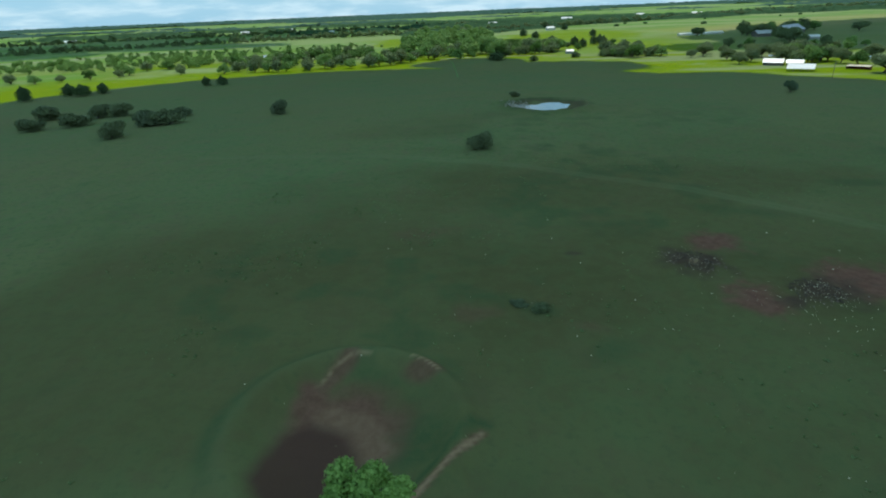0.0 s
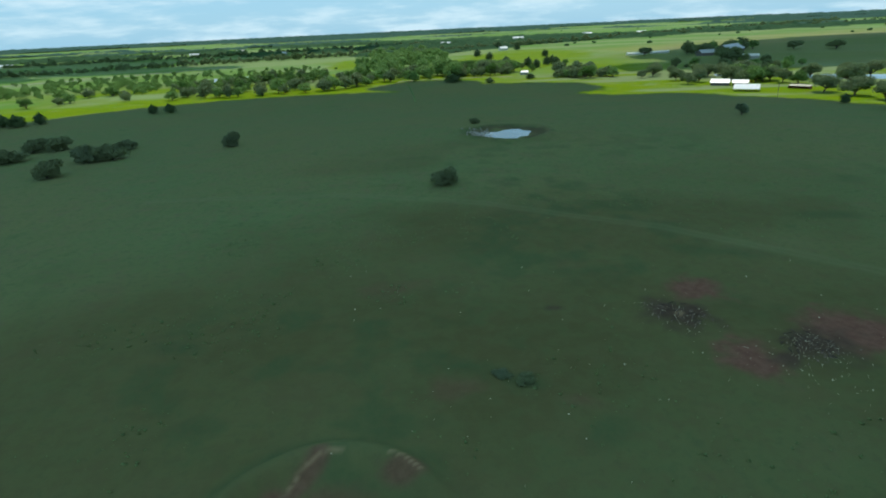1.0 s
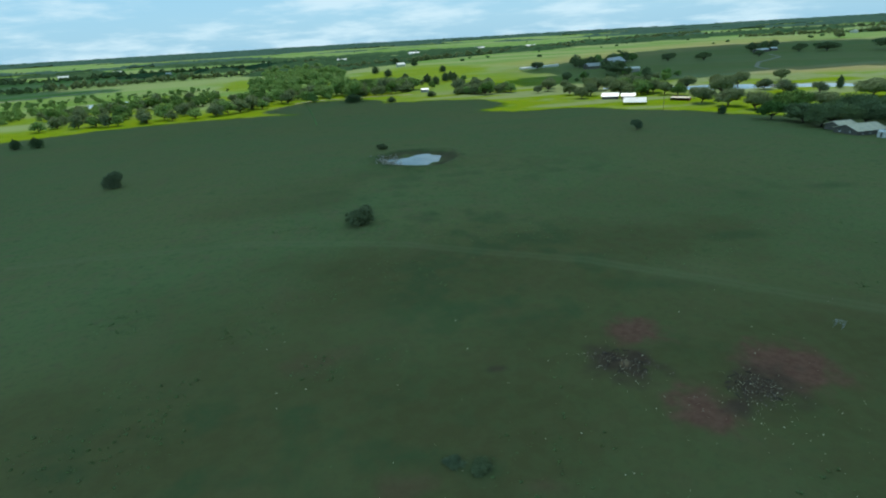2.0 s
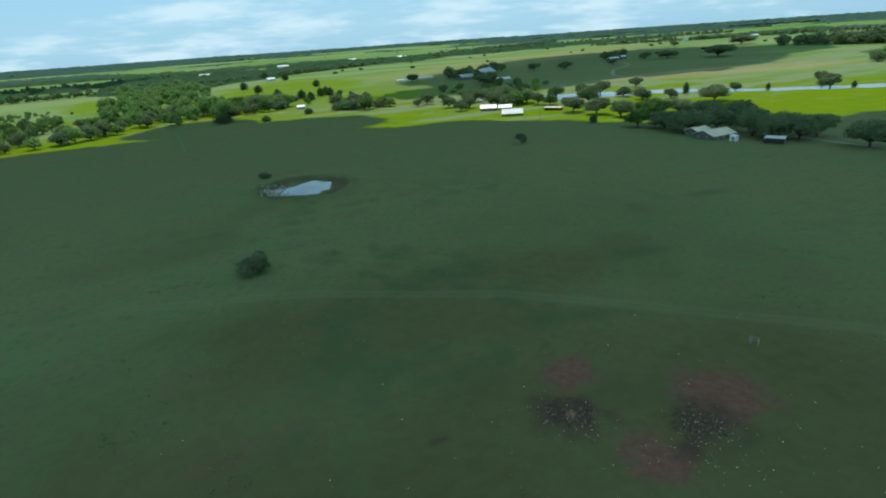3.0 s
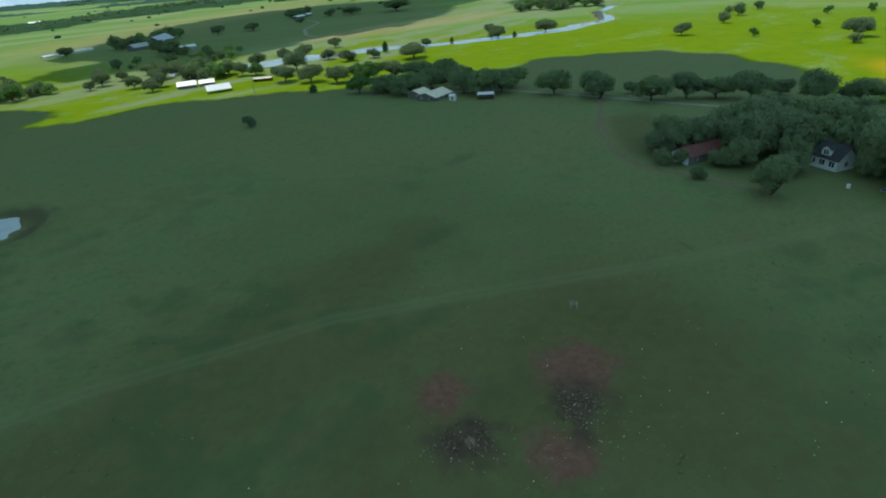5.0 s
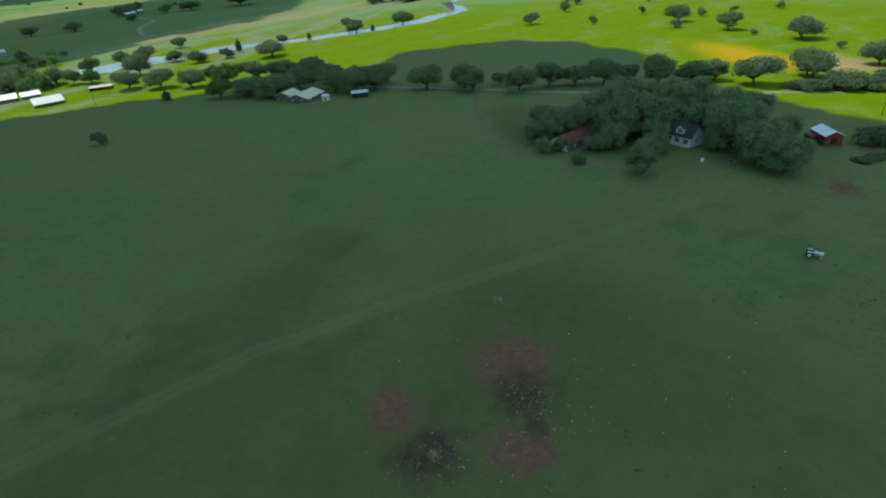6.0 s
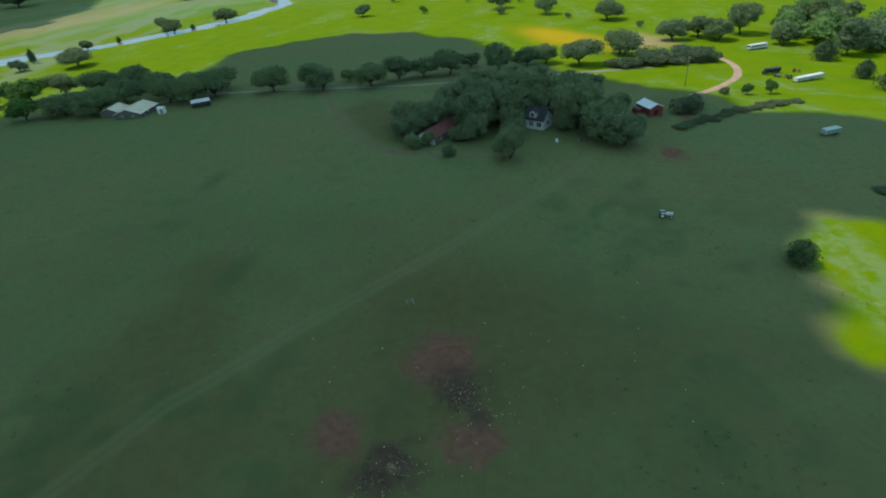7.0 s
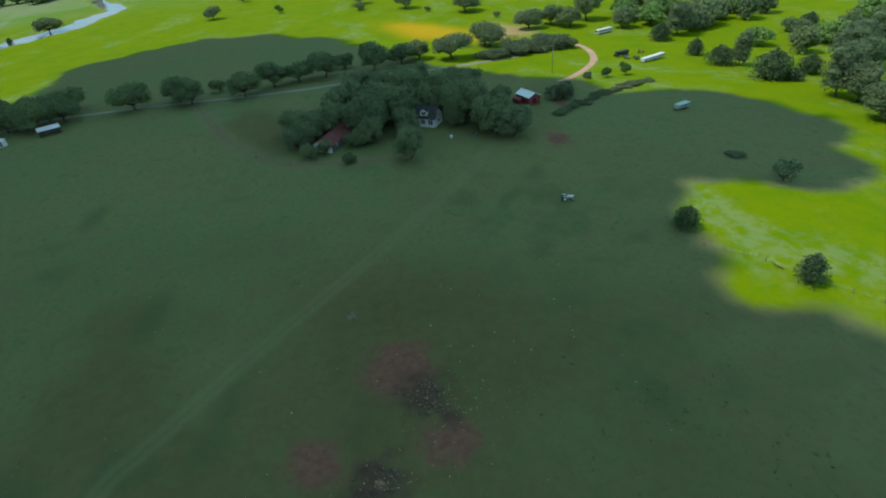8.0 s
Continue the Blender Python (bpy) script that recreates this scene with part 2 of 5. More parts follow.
# cloud: white droplets, thick
m, t, b = material("cloud_white", 1.0)
b.inputs["Base Color"].default_value = (0.86, 0.87, 0.89, 1)
b.inputs["Specular IOR Level"].default_value = 0.0
M_CLOUD = m

# ---- the ground's cover ----
m, t, b = material("pasture_meadow_by_shade", 0.95)
b.inputs["Specular IOR Level"].default_value = 0.03
co = t.nodes.new("ShaderNodeTexCoord").outputs["Object"]


def attr(name):
    n = t.nodes.new("ShaderNodeAttribute")
    n.attribute_name = name
    return n.outputs["Fac"]


def stretched(sx, sy, turn):
    n = t.nodes.new("ShaderNodeMapping")
    n.inputs["Scale"].default_value, n.inputs["Rotation"].default_value = (sx, sy, 1), (0, 0, radians(turn))
    link(t, co, n.inputs["Vector"])
    return n.outputs[0]


big, mid, fine = tnoise(t, 0.014, 5, 0.55, co), tnoise(t, 0.09, 5, 0.6, co), tnoise(t, 0.75, 4, 0.65, co)
tiny = tnoise(t, 4.0, 3, 0.7, co)
# duller pasture tones, drawn inside the outline of the cloud's shade
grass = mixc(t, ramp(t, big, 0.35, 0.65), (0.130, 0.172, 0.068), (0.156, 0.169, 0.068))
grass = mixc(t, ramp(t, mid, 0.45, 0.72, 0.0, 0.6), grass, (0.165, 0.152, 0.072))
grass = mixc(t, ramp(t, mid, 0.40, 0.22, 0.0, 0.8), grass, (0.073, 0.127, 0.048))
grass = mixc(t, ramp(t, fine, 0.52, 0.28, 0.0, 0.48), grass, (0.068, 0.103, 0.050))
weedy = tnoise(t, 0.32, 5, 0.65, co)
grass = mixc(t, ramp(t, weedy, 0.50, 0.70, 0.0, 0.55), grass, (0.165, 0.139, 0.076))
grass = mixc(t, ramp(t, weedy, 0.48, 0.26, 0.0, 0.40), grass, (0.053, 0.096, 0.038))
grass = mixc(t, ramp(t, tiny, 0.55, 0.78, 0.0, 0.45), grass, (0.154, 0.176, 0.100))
# worn thin, brown; broad ovals also paint a darkening into the near pasture
bare_dark = mixc(t, mid, (0.088, 0.090, 0.034), (0.116, 0.096, 0.042))
grass = mixc(t, mth(t, "MULTIPLY", attr("thin"), ramp(t, weedy, 0.25, 0.65, 0.66, 1.0)), grass, bare_dark)
grass = mixc(t, mth(t, "MULTIPLY", attr("lush"), ramp(t, fine, 0.3, 0.6, 0.35, 1.0)), grass, (0.060, 0.096, 0.040))
grass = mixc(t, mth(t, "MULTIPLY", attr("trail"), 0.40), grass, mixc(t, fine, (0.155, 0.185, 0.085), (0.195, 0.200, 0.105)))
# flowering meadow, its bright yellow-green laid only where the cloud's shade ends
flower_sunlit = mixc(t, ramp(t, mid, 0.3, 0.6), (0.105, 0.190, 0.001), (0.140, 0.206, 0.001))
flower_sunlit = mixc(t, ramp(t, fine, 0.45, 0.75, 0.0, 0.5), flower_sunlit, (0.085, 0.165, 0.010))
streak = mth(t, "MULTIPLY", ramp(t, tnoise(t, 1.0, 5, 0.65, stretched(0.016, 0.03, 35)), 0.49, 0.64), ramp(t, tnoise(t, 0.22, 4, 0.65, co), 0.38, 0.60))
flower_sunlit = mixc(t, mth(t, "MULTIPLY", mth(t, "MULTIPLY", streak, ramp(t, big, 0.40, 0.55)), 0.5), flower_sunlit, (0.19, 0.26, 0.12))
flower_sunlit = mixc(t, attr("orange"), flower_sunlit, mixc(t, mid, (0.50, 0.26, 0.01), (0.40, 0.30, 0.01)))
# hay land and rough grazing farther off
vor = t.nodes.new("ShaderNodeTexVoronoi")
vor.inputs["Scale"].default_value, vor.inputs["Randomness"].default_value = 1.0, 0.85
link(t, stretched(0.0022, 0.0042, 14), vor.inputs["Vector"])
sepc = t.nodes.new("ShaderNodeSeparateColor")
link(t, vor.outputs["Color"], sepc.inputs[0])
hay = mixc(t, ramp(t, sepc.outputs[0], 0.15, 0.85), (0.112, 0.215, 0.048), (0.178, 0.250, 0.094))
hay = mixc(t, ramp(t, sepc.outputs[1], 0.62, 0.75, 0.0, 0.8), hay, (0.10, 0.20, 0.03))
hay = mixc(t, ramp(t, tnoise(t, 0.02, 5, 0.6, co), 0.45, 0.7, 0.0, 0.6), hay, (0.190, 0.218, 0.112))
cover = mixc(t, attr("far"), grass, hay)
cover = mixc(t, attr("meadow"), cover, flower_sunlit)
cover = mixc(t, attr("sage"), cover, mixc(t, mid, (0.150, 0.205, 0.085), (0.205, 0.245, 0.135)))
soil = mixc(t, ramp(t, fine, 0.3, 0.7), (0.150, 0.064, 0.047), (0.200, 0.098, 0.070))
cover = mixc(t, attr("soil"), cover, soil)
cover = mixc(t, attr("mud"), cover, mixc(t, mid, (0.075, 0.040, 0.030), (0.108, 0.056, 0.040)))
cover = mixc(t, attr("char"), cover, mixc(t, fine, (0.060, 0.037, 0.025), (0.112, 0.074, 0.052)))
cover = mixc(t, attr("pale"), cover, mixc(t, fine, (0.34, 0.22, 0.12), (0.46, 0.32, 0.18)))
link(t, cover, b.inputs["Base Color"])
bumped(t, b, mth(t, "ADD", mth(t, "MULTIPLY", fine, 0.7), mth(t, "MULTIPLY", tiny, 0.3)), 0.55, 0.35)
M_GROUND = m


# ---- mesh helpers ----
def part(name, bm, mat, parent=None, label="", smooth=False):
    me = bpy.data.meshes.new(name)
    bm.to_mesh(me)
    bm.free()
    me.materials.append(mat)
    if smooth:
        me.shade_smooth()
    ob = new(name, me)
    if parent is not None:
        ob.parent = parent
    if label:
        tagged(ob, label)
    return ob


def arrays(name, verts, faces, mat, parent=None, label="", smooth=False):
    me = bpy.data.meshes.new(name)
    me.from_pydata([tuple(v) for v in verts], [], [tuple(int(i) for i in f) for f in faces])
    me.materials.append(mat)
    if smooth:
        me.shade_smooth()
    ob = new(name, me)
    if parent is not None:
        ob.parent = parent
    if label:
        tagged(ob, label)
    return ob


def box(bm, c, s, turn=None, bevel=0.0):
    made = bmesh.ops.create_cube(bm, size=1.0)["verts"]
    mat = Matrix.Translation(c) @ (turn or Matrix()) @ Matrix.Diagonal((*s, 1))
    bmesh.ops.transform(bm, matrix=mat, verts=made)
    if bevel:
        edges = list({e for v in made for e in v.link_edges})
        bmesh.ops.bevel(bm, geom=edges, offset=bevel, segments=1, affect="EDGES")
    return made


def boxed(name, c, s, mat, parent, label="", bevel=0.0, turn=None):
    bm = bmesh.new()
    box(bm, c, s, turn, bevel)
    return part(name, bm, mat, parent, label)


def tube(bm, pts, radii, sides=7):
    rings = []
    for k, (p, r) in enumerate(zip(pts, radii)):
        p = Vector(p)
        d = (Vector(pts[min(k + 1, len(pts) - 1)]) - Vector(pts[max(k - 1, 0)])).normalized()
        q = d.to_track_quat("Z", "Y")
        rings.append([bm.verts.new(p + q @ Vector((r * math.cos(2 * math.pi * i / sides), r * math.sin(2 * math.pi * i / sides), 0))) for i in range(sides)])
    for a, c in zip(rings, rings[1:]):
        for i in range(sides):
            bm.faces.new((a[i], a[(i + 1) % sides], c[(i + 1) % sides], c[i]))
    bm.faces.new(rings[0][::-1])
    bm.faces.new(rings[-1])


def thing(name, m, label, category, group="", kind=""):
    ob = new(name)
    ob.matrix_world = m
    return tagged(ob, label, category, group, kind)


def ribbon(name, line, width, lift, mat, label, seed, step_m=3.0, ragged=0.25):
    """A strip of track that follows the ground."""
    pts = []
    for (ax, ay), (bx, by) in zip(line, line[1:]):
        n = max(1, int(math.hypot(bx - ax, by - ay) / step_m))
        pts += [(ax + (bx - ax) * k / n, ay + (by - ay) * k / n) for k in range(n)]
    pts.append(line[-1])
    for _ in range(6):
        pts = [pts[0]] + [((a[0] + 2 * c[0] + e[0]) / 4, (a[1] + 2 * c[1] + e[1]) / 4) for a, c, e in zip(pts, pts[1:], pts[2:])] + [pts[-1]]
    verts, faces, cols = [], [], 5
    for k, (x, y) in enumerate(pts):
        a, c = pts[max(k - 1, 0)], pts[min(k + 1, len(pts) - 1)]
        d = Vector((c[0] - a[0], c[1] - a[1])).normalized()
        for j in range(cols):
            w = (j / (cols - 1) - 0.5) * width * (1 + ragged * (float(vnoise(k * 0.35, j // 3 * 7.0, seed)) - 0.5) * 2)
            px, py = x - d.y * w, y + d.x * w
            verts.append((px, py, gz(px, py) + lift * (1 - 0.9 * abs(j - 2) / 2)))
    for k in range(len(pts) - 1):
        for j in range(cols - 1):
            i = k * cols + j
            faces.append((i, i + 1, i + cols + 1, i + cols))
    ob = arrays(name, verts, faces, mat, None, "", True)
    return tagged(ob, label, "track", "", "structure")


# ---- the ground, one sheet to the horizon ----
def axis(lo, hi, inner, grow, far):
    out, s, v = list(np.arange(lo, hi + inner, inner)), inner, hi
    v = out[-1]
    while v < far:
        s = min(s * grow, 110)
        v += s
        out.append(v)
    s, v, low = inner, lo, []
    while v > -far:
        s = min(s * grow, 110)
        v -= s
        low.append(v)
    return np.array(low[::-1] + out)


gx, gy = axis(-62, 50, 0.5, 1.022, 4800), axis(-6, 128, 0.5, 1.022, 4800)
GX, GY = np.meshgrid(gx, gy)
GZ = ground(GX, GY)
nx, ny = len(gx), len(gy)
me = bpy.data.meshes.new("ground")
me.vertices.add(nx * ny)
me.vertices.foreach_set("co", np.stack([GX, GY, GZ], -1).astype(np.float32).ravel())
ii = (np.arange(ny - 1)[:, None] * nx + np.arange(nx - 1)[None, :]).ravel()
quads = np.stack([ii, ii + 1, ii + nx + 1, ii + nx], 1).astype(np.int32)
me.loops.add(quads.size)
me.loops.foreach_set("vertex_index", quads.ravel())
me.polygons.add(len(quads))
me.polygons.foreach_set("loop_start", np.arange(len(quads), dtype=np.int32) * 4)
me.update(calc_edges=True)
me.validate()
me.shade_smooth()
me.materials.append(M_GROUND)

# cloud shade painted in: dull grazed pasture inside, flowering meadow outside, hay land beyond
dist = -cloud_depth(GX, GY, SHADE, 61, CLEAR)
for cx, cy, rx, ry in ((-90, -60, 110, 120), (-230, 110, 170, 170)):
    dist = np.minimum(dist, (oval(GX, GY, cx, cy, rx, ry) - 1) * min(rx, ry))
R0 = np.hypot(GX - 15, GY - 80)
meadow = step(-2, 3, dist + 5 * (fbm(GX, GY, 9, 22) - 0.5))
nw = step(120, 20, GX) * step(150, 250, GY)
# the hill across the creek is grazed too, and the flowers thin out with distance
hill = 1 - step(0.8, 1.1, oval(GX, GY, 560, 800, 430, 270, 25) + 0.3 * (fbm(GX, GY, 90, 30) - 0.5))
tan_bank = 1 - step(0.7, 1.2, oval(GX, GY, 640, 400, 190, 70, -20) + 0.3 * (fbm(GX, GY, 60, 31) - 0.5))
patchy = step(0.36, 0.58, fbm(GX, GY, 130, 33))
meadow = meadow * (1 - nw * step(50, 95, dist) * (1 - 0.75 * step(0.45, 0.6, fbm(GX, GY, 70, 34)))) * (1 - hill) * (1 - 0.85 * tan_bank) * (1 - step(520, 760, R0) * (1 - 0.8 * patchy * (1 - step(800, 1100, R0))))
north = step(0, 60, GX) * step(340, 380, GY) * (1 - step(560, 640, GY))
sage = 0.85 * north * step(0.44, 0.54, fbm(GX * 0.5, GY * 1.7, 34, 35)) * step(2, 14, dist)
for cx, cy, rx, ry, tn in ((62, 880, 125, 255, -14), (-190, 700, 60, 40, 0), (-330, 600, 150, 40, 10), (-200, 900, 40, 110, 10)):
    meadow = np.maximum(meadow, 0.9 * (1 - step(0.7, 1.05, oval(GX, GY, cx, cy, rx, ry, tn) + 0.7 * (fbm(GX * 0.7, GY * 1.4, 40, 36) - 0.5))))
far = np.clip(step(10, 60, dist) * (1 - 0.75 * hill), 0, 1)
soil = np.zeros_like(GX)
n1 = fbm(GX, GY, 5, 41) - 0.5
for cx, cy, rx, ry in ((31.0, 48.8, 7.4, 7.8), (13.5, 42.6, 5.2, 5.6), (14.3, 63.2, 5.8, 6.0), (122.5, -14, 6.5, 4.5), (158, -28, 7, 4)):
    soil = np.maximum(soil, 0.92 * (1 - step(0.30, 1.2, oval(GX, GY, cx, cy, rx, ry) + 1.1 * n1 + 0.7 * (fbm(GX, GY, 1.6, 43, 2) - 0.5))))
for cx, cy, rx, ry in ((-38, 66, 7, 4), (-27, 37, 5, 2.6), (-12, 34, 4, 2)):
    soil = np.maximum(soil, 0.34 * (1 - step(0.2, 1.2, oval(GX, GY, cx, cy, rx, ry) + 1.8 * n1)))
o = np.hypot((GX - TANK[0]) / 12.5, (GY - TANK[1]) / 13.0)
ang = np.arctan2(GY - TANK[1], GX - TANK[0])
soil = np.maximum(soil, 0.8 * (1 - step(0.4, 1.0, oval(GX, GY, -46, 17, 3.0, 4.4, -20) + 0.6 * n1)))
soil = np.maximum(soil, 0.65 * (1 - step(0.4, 1.0, oval(GX, GY, -33.5, 22, 3.4, 2.2, -10) + 0.6 * n1)))
soil = np.maximum(soil, 0.7 * (1 - step(0.3, 1.1, polydist(GX, GY, [(-46.5, 16), (-45.2, 19.5), (-43, 24)]) / 1.6 + 0.8 * n1)))
gully = polydist(GX, GY, [(-33.5, 0), (-30.9, 4.0), (-25.8, 12.2)])
soil = np.maximum(soil, 0.8 * (1 - step(0.4, 1.0, gully / 0.6 + 0.6 * n1)))
soil = np.maximum(soil, 0.85 * (1 - step(0.3, 1.15, oval(GX, GY, -41.5, 14.5, 8.0, 7.4) + 1.0 * n1)))
soil = np.maximum(soil, 0.85 * (1 - step(0.3, 1.1, polydist(GX, GY, [(-46.5, 18.5), (-44.5, 15.5), (-40.5, 14), (-37.5, 11)]) / 2.4 + 1.2 * n1)))
mud = 0.95 * (1 - step(0.7, 1.15, oval(GX, GY, -43.8, 7.6, 5.2, 6.0) + 0.7 * n1))
char = np.zeros_like(GX)
for cx, cy, rx, ry in ((8.6, 54.6, 5.2, 5.0), (23.6, 45.0, 6.0, 6.0), (18.5, 42, 3.4, 2.4), (-11, 58, 2.0, 1.4)):
    char = np.maximum(char, 0.95 * (1 - step(0.2, 1.3, oval(GX, GY, cx, cy, rx, ry) + 1.5 * n1 + 0.8 * (fbm(GX, GY, 2.2, 42, 2) - 0.5))))
oP = oval(GX, GY, POND[0], POND[1], POND[2], POND[3])
char = np.maximum(char, 0.6 * np.exp(-((oP + 0.5 * n1 - 1.18) / 0.26) ** 2))
pale = 0.5 * (1 - step(0.2, 1.0, polydist(GX, GY, [(-45.8, 19.6), (-44.6, 22.6), (-42.6, 24.2), (-40.6, 24.6)]) / 0.34 + 1.3 * n1))
pale = np.maximum(pale, 0.6 * (1 - step(0.2, 1.0, gully / 0.40 + 1.1 * n1)))
pale = np.maximum(pale, 0.55 * (1 - step(0.3, 0.9, polydist(GX, GY, [(-35.2, 24.2), (-33.6, 23.4), (-31.6, 21.6)]) / 0.30 + 0.5 * n1)))
pale = np.maximum(pale, 0.5 * (1 - step(0.3, 1.0, oval(GX, GY, 7.6, 54, 1.1, 0.9))))
pale = np.maximum(pale, 0.16 * np.exp(-((oP - 1.52) / 0.10) ** 2) * step(0.3, 0.9, (GX - POND[0]) / 15.0 - (GY - POND[1]) / 30.0))
pale = np.maximum(pale, 0.7 * (1 - step(0.5, 1.2, oval(GX, GY, 322, -48, 30, 18, 20) + 0.6 * (fbm(GX, GY, 14, 49) - 0.5))))
pale = np.maximum(pale, 0.5 * np.exp(-((polydist(GX, GY, CREEK) - 11) / 3.0) ** 2) * fbm(GX, GY, 20, 44))
pale = np.maximum(pale, 0.18 * (1 - step(0.2, 1.1, polydist(GX, GY, [(-43, 15.5), (-39, 14), (-37, 10.5)]) / 2.0 + 1.6 * n1)))
pale = np.maximum(pale, 0.24 * (1 - step(0.6, 1.15, oval(GX, GY, 660, 1110, 460, 130, 20) + 0.5 * (fbm(GX, GY, 120, 66) - 0.5))))
pale = np.maximum(pale, 0.30 * (1 - step(0.6, 1.15, oval(GX, GY, -300, 1480, 170, 60, -10) + 0.5 * (fbm(GX, GY, 120, 67) - 0.5))))
pale = np.maximum(pale, 0.30 * (1 - step(0.5, 1.15, oval(GX, GY, 560, 520, 190, 60, -18) + 0.6 * (fbm(GX, GY, 70, 68) - 0.5))))
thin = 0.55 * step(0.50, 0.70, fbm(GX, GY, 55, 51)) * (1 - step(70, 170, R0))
# broad oval that paints the near pasture darker and browner
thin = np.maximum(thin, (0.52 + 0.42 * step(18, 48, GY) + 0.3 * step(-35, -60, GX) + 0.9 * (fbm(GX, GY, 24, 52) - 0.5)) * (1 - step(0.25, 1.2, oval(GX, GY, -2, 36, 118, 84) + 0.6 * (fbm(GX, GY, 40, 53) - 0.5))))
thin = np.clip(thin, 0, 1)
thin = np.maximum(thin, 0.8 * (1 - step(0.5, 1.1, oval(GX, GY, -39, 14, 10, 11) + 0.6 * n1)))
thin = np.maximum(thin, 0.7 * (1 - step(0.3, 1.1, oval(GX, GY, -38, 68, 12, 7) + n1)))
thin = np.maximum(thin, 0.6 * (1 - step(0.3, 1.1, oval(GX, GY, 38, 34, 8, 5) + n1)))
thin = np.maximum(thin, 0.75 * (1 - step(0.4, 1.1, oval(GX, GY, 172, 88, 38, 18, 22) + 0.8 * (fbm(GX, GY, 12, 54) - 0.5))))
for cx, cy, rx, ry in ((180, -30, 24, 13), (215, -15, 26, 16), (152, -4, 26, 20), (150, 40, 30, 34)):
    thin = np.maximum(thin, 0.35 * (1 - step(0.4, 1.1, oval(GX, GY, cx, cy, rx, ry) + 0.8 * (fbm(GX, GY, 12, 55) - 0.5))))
# more broad ovals, painted in to darken the near pasture
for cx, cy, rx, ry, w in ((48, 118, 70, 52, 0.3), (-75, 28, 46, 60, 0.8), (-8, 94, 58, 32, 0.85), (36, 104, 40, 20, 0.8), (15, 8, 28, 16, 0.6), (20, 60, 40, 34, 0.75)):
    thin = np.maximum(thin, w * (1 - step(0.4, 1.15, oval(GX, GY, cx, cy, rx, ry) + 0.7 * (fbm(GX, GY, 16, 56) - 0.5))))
TRACK = [(-120, 132), (-60, 128), (-20, 115), (18, 95), (25, 89), (38, 79), (54, 65), (66, 54), (86, 37), (109, 18), (128, 8)]
dtr = polydist(GX, GY, TRACK)
trail = 0.9 * np.exp(-((dtr - 1.0) / 0.9) ** 2) * (0.6 + 0.6 * fbm(GX, GY, 12, 47))
yard_d = polydist(GX, GY, [(222, 124), (213, 122), (190, 112), (164, 101), (140, 86), (130, 74), (127, 55), (124, 37)])
trail = np.maximum(trail, 2.0 * np.exp(-(yard_d / 3.0) ** 2) * (0.4 + 0.6 * fbm(GX, GY, 12, 48)))
soil = np.maximum(soil, 0.45 * np.exp(-(yard_d / 1.8) ** 2) * (0.3 + fbm(GX, GY, 12, 48)))
lush = 0.6 * step(0.46, 0.74, fbm(GX, GY, 6, 57)) * step(0.40, 0.62, fbm(GX, GY, 45, 58)) * (1 - step(70, 170, R0))
for cx, cy, rx, ry, tn in ((-70, 48, 5, 2.6, 0), (27, 79, 12, 4, -20), (-2, 72, 10, 3, 0), (-19, 38, 4, 2, -15), (-27, 42, 6, 2, -20), (100, 2, 9, 3, -35), (-10, 28, 5, 2.5, 30), (15, 8, 10, 4, 20), (60, 100, 9, 3, 0), (110, 130, 10, 4, 0), (88, 12, 8, 2.5, -40)):
    lush = np.maximum(lush, 0.6 * (1 - step(0.1, 1.3, oval(GX, GY, cx, cy, rx, ry, tn) + 1.3 * n1)))
lush = np.maximum(lush, np.exp(-((oP + 0.6 * n1 - 1.42) / 0.26) ** 2))
# earth ring picked out in colour: a darker arc along its outer north-west
ring = np.exp(-((o - 1.12) / 0.10) ** 2)
lush = np.maximum(lush, 0.9 * np.exp(-((gully - 1.5) / 0.7) ** 2) * step(0.5, -0.5, (GX + 29.5) * 0.8 - (GY - 6.5) * 0.55))
lush = np.maximum(lush, 0.75 * ring * step(-0.3, 0.3, np.cos(ang - 2.2)) * (0.4 + fbm(GX, GY, 5, 59)))
lush = np.maximum(lush, 0.8 * (1 - step(0.3, 1.1, oval(GX, GY, -32.5, 11.5, 4.5, 5.5) + 0.8 * n1)))
# and a paler line along the ring's crest
trail = np.maximum(trail, 0.3 * np.exp(-((o - 1.02) / 0.08) ** 2) * step(-0.2, 0.6, np.cos(ang - 2.6)))
orange = 0.85 - 0.85 * step(0.1, 1.2, oval(GX, GY, 350, 2, 70, 24, 30) + 0.7 * (fbm(GX, GY, 30, 46) - 0.5))
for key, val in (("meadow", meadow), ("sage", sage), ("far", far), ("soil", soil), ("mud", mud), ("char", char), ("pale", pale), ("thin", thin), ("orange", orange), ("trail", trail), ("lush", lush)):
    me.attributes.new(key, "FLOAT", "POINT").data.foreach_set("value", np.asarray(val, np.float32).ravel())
tagged(new("ground", me), "grazed pasture with worn patches, coloured dark green in cloud shade, flowering yellow-green in sun", "ground", "", "structure")


# ---- water ----
def sheet(name, inside, x0, x1, y0, y1, cell, z, label):
    verts, faces, index = [], [], {}
    for i in range(int((x1 - x0) / cell)):
        for j in range(int((y1 - y0) / cell)):
            x, y = x0 + i * cell, y0 + j * cell
            if not inside(x + cell / 2, y + cell / 2):
                continue
            q = []
            for a, c in ((i, j), (i + 1, j), (i + 1, j + 1), (i, j + 1)):
                if (a, c) not in index:
                    index[a, c] = len(verts)
                    verts.append((x0 + a * cell, y0 + c * cell, z))
                q.append(index[a, c])
            faces.append(q)
    return tagged(arrays(name, verts, faces, M_WATER), label, "water", "", "structure")


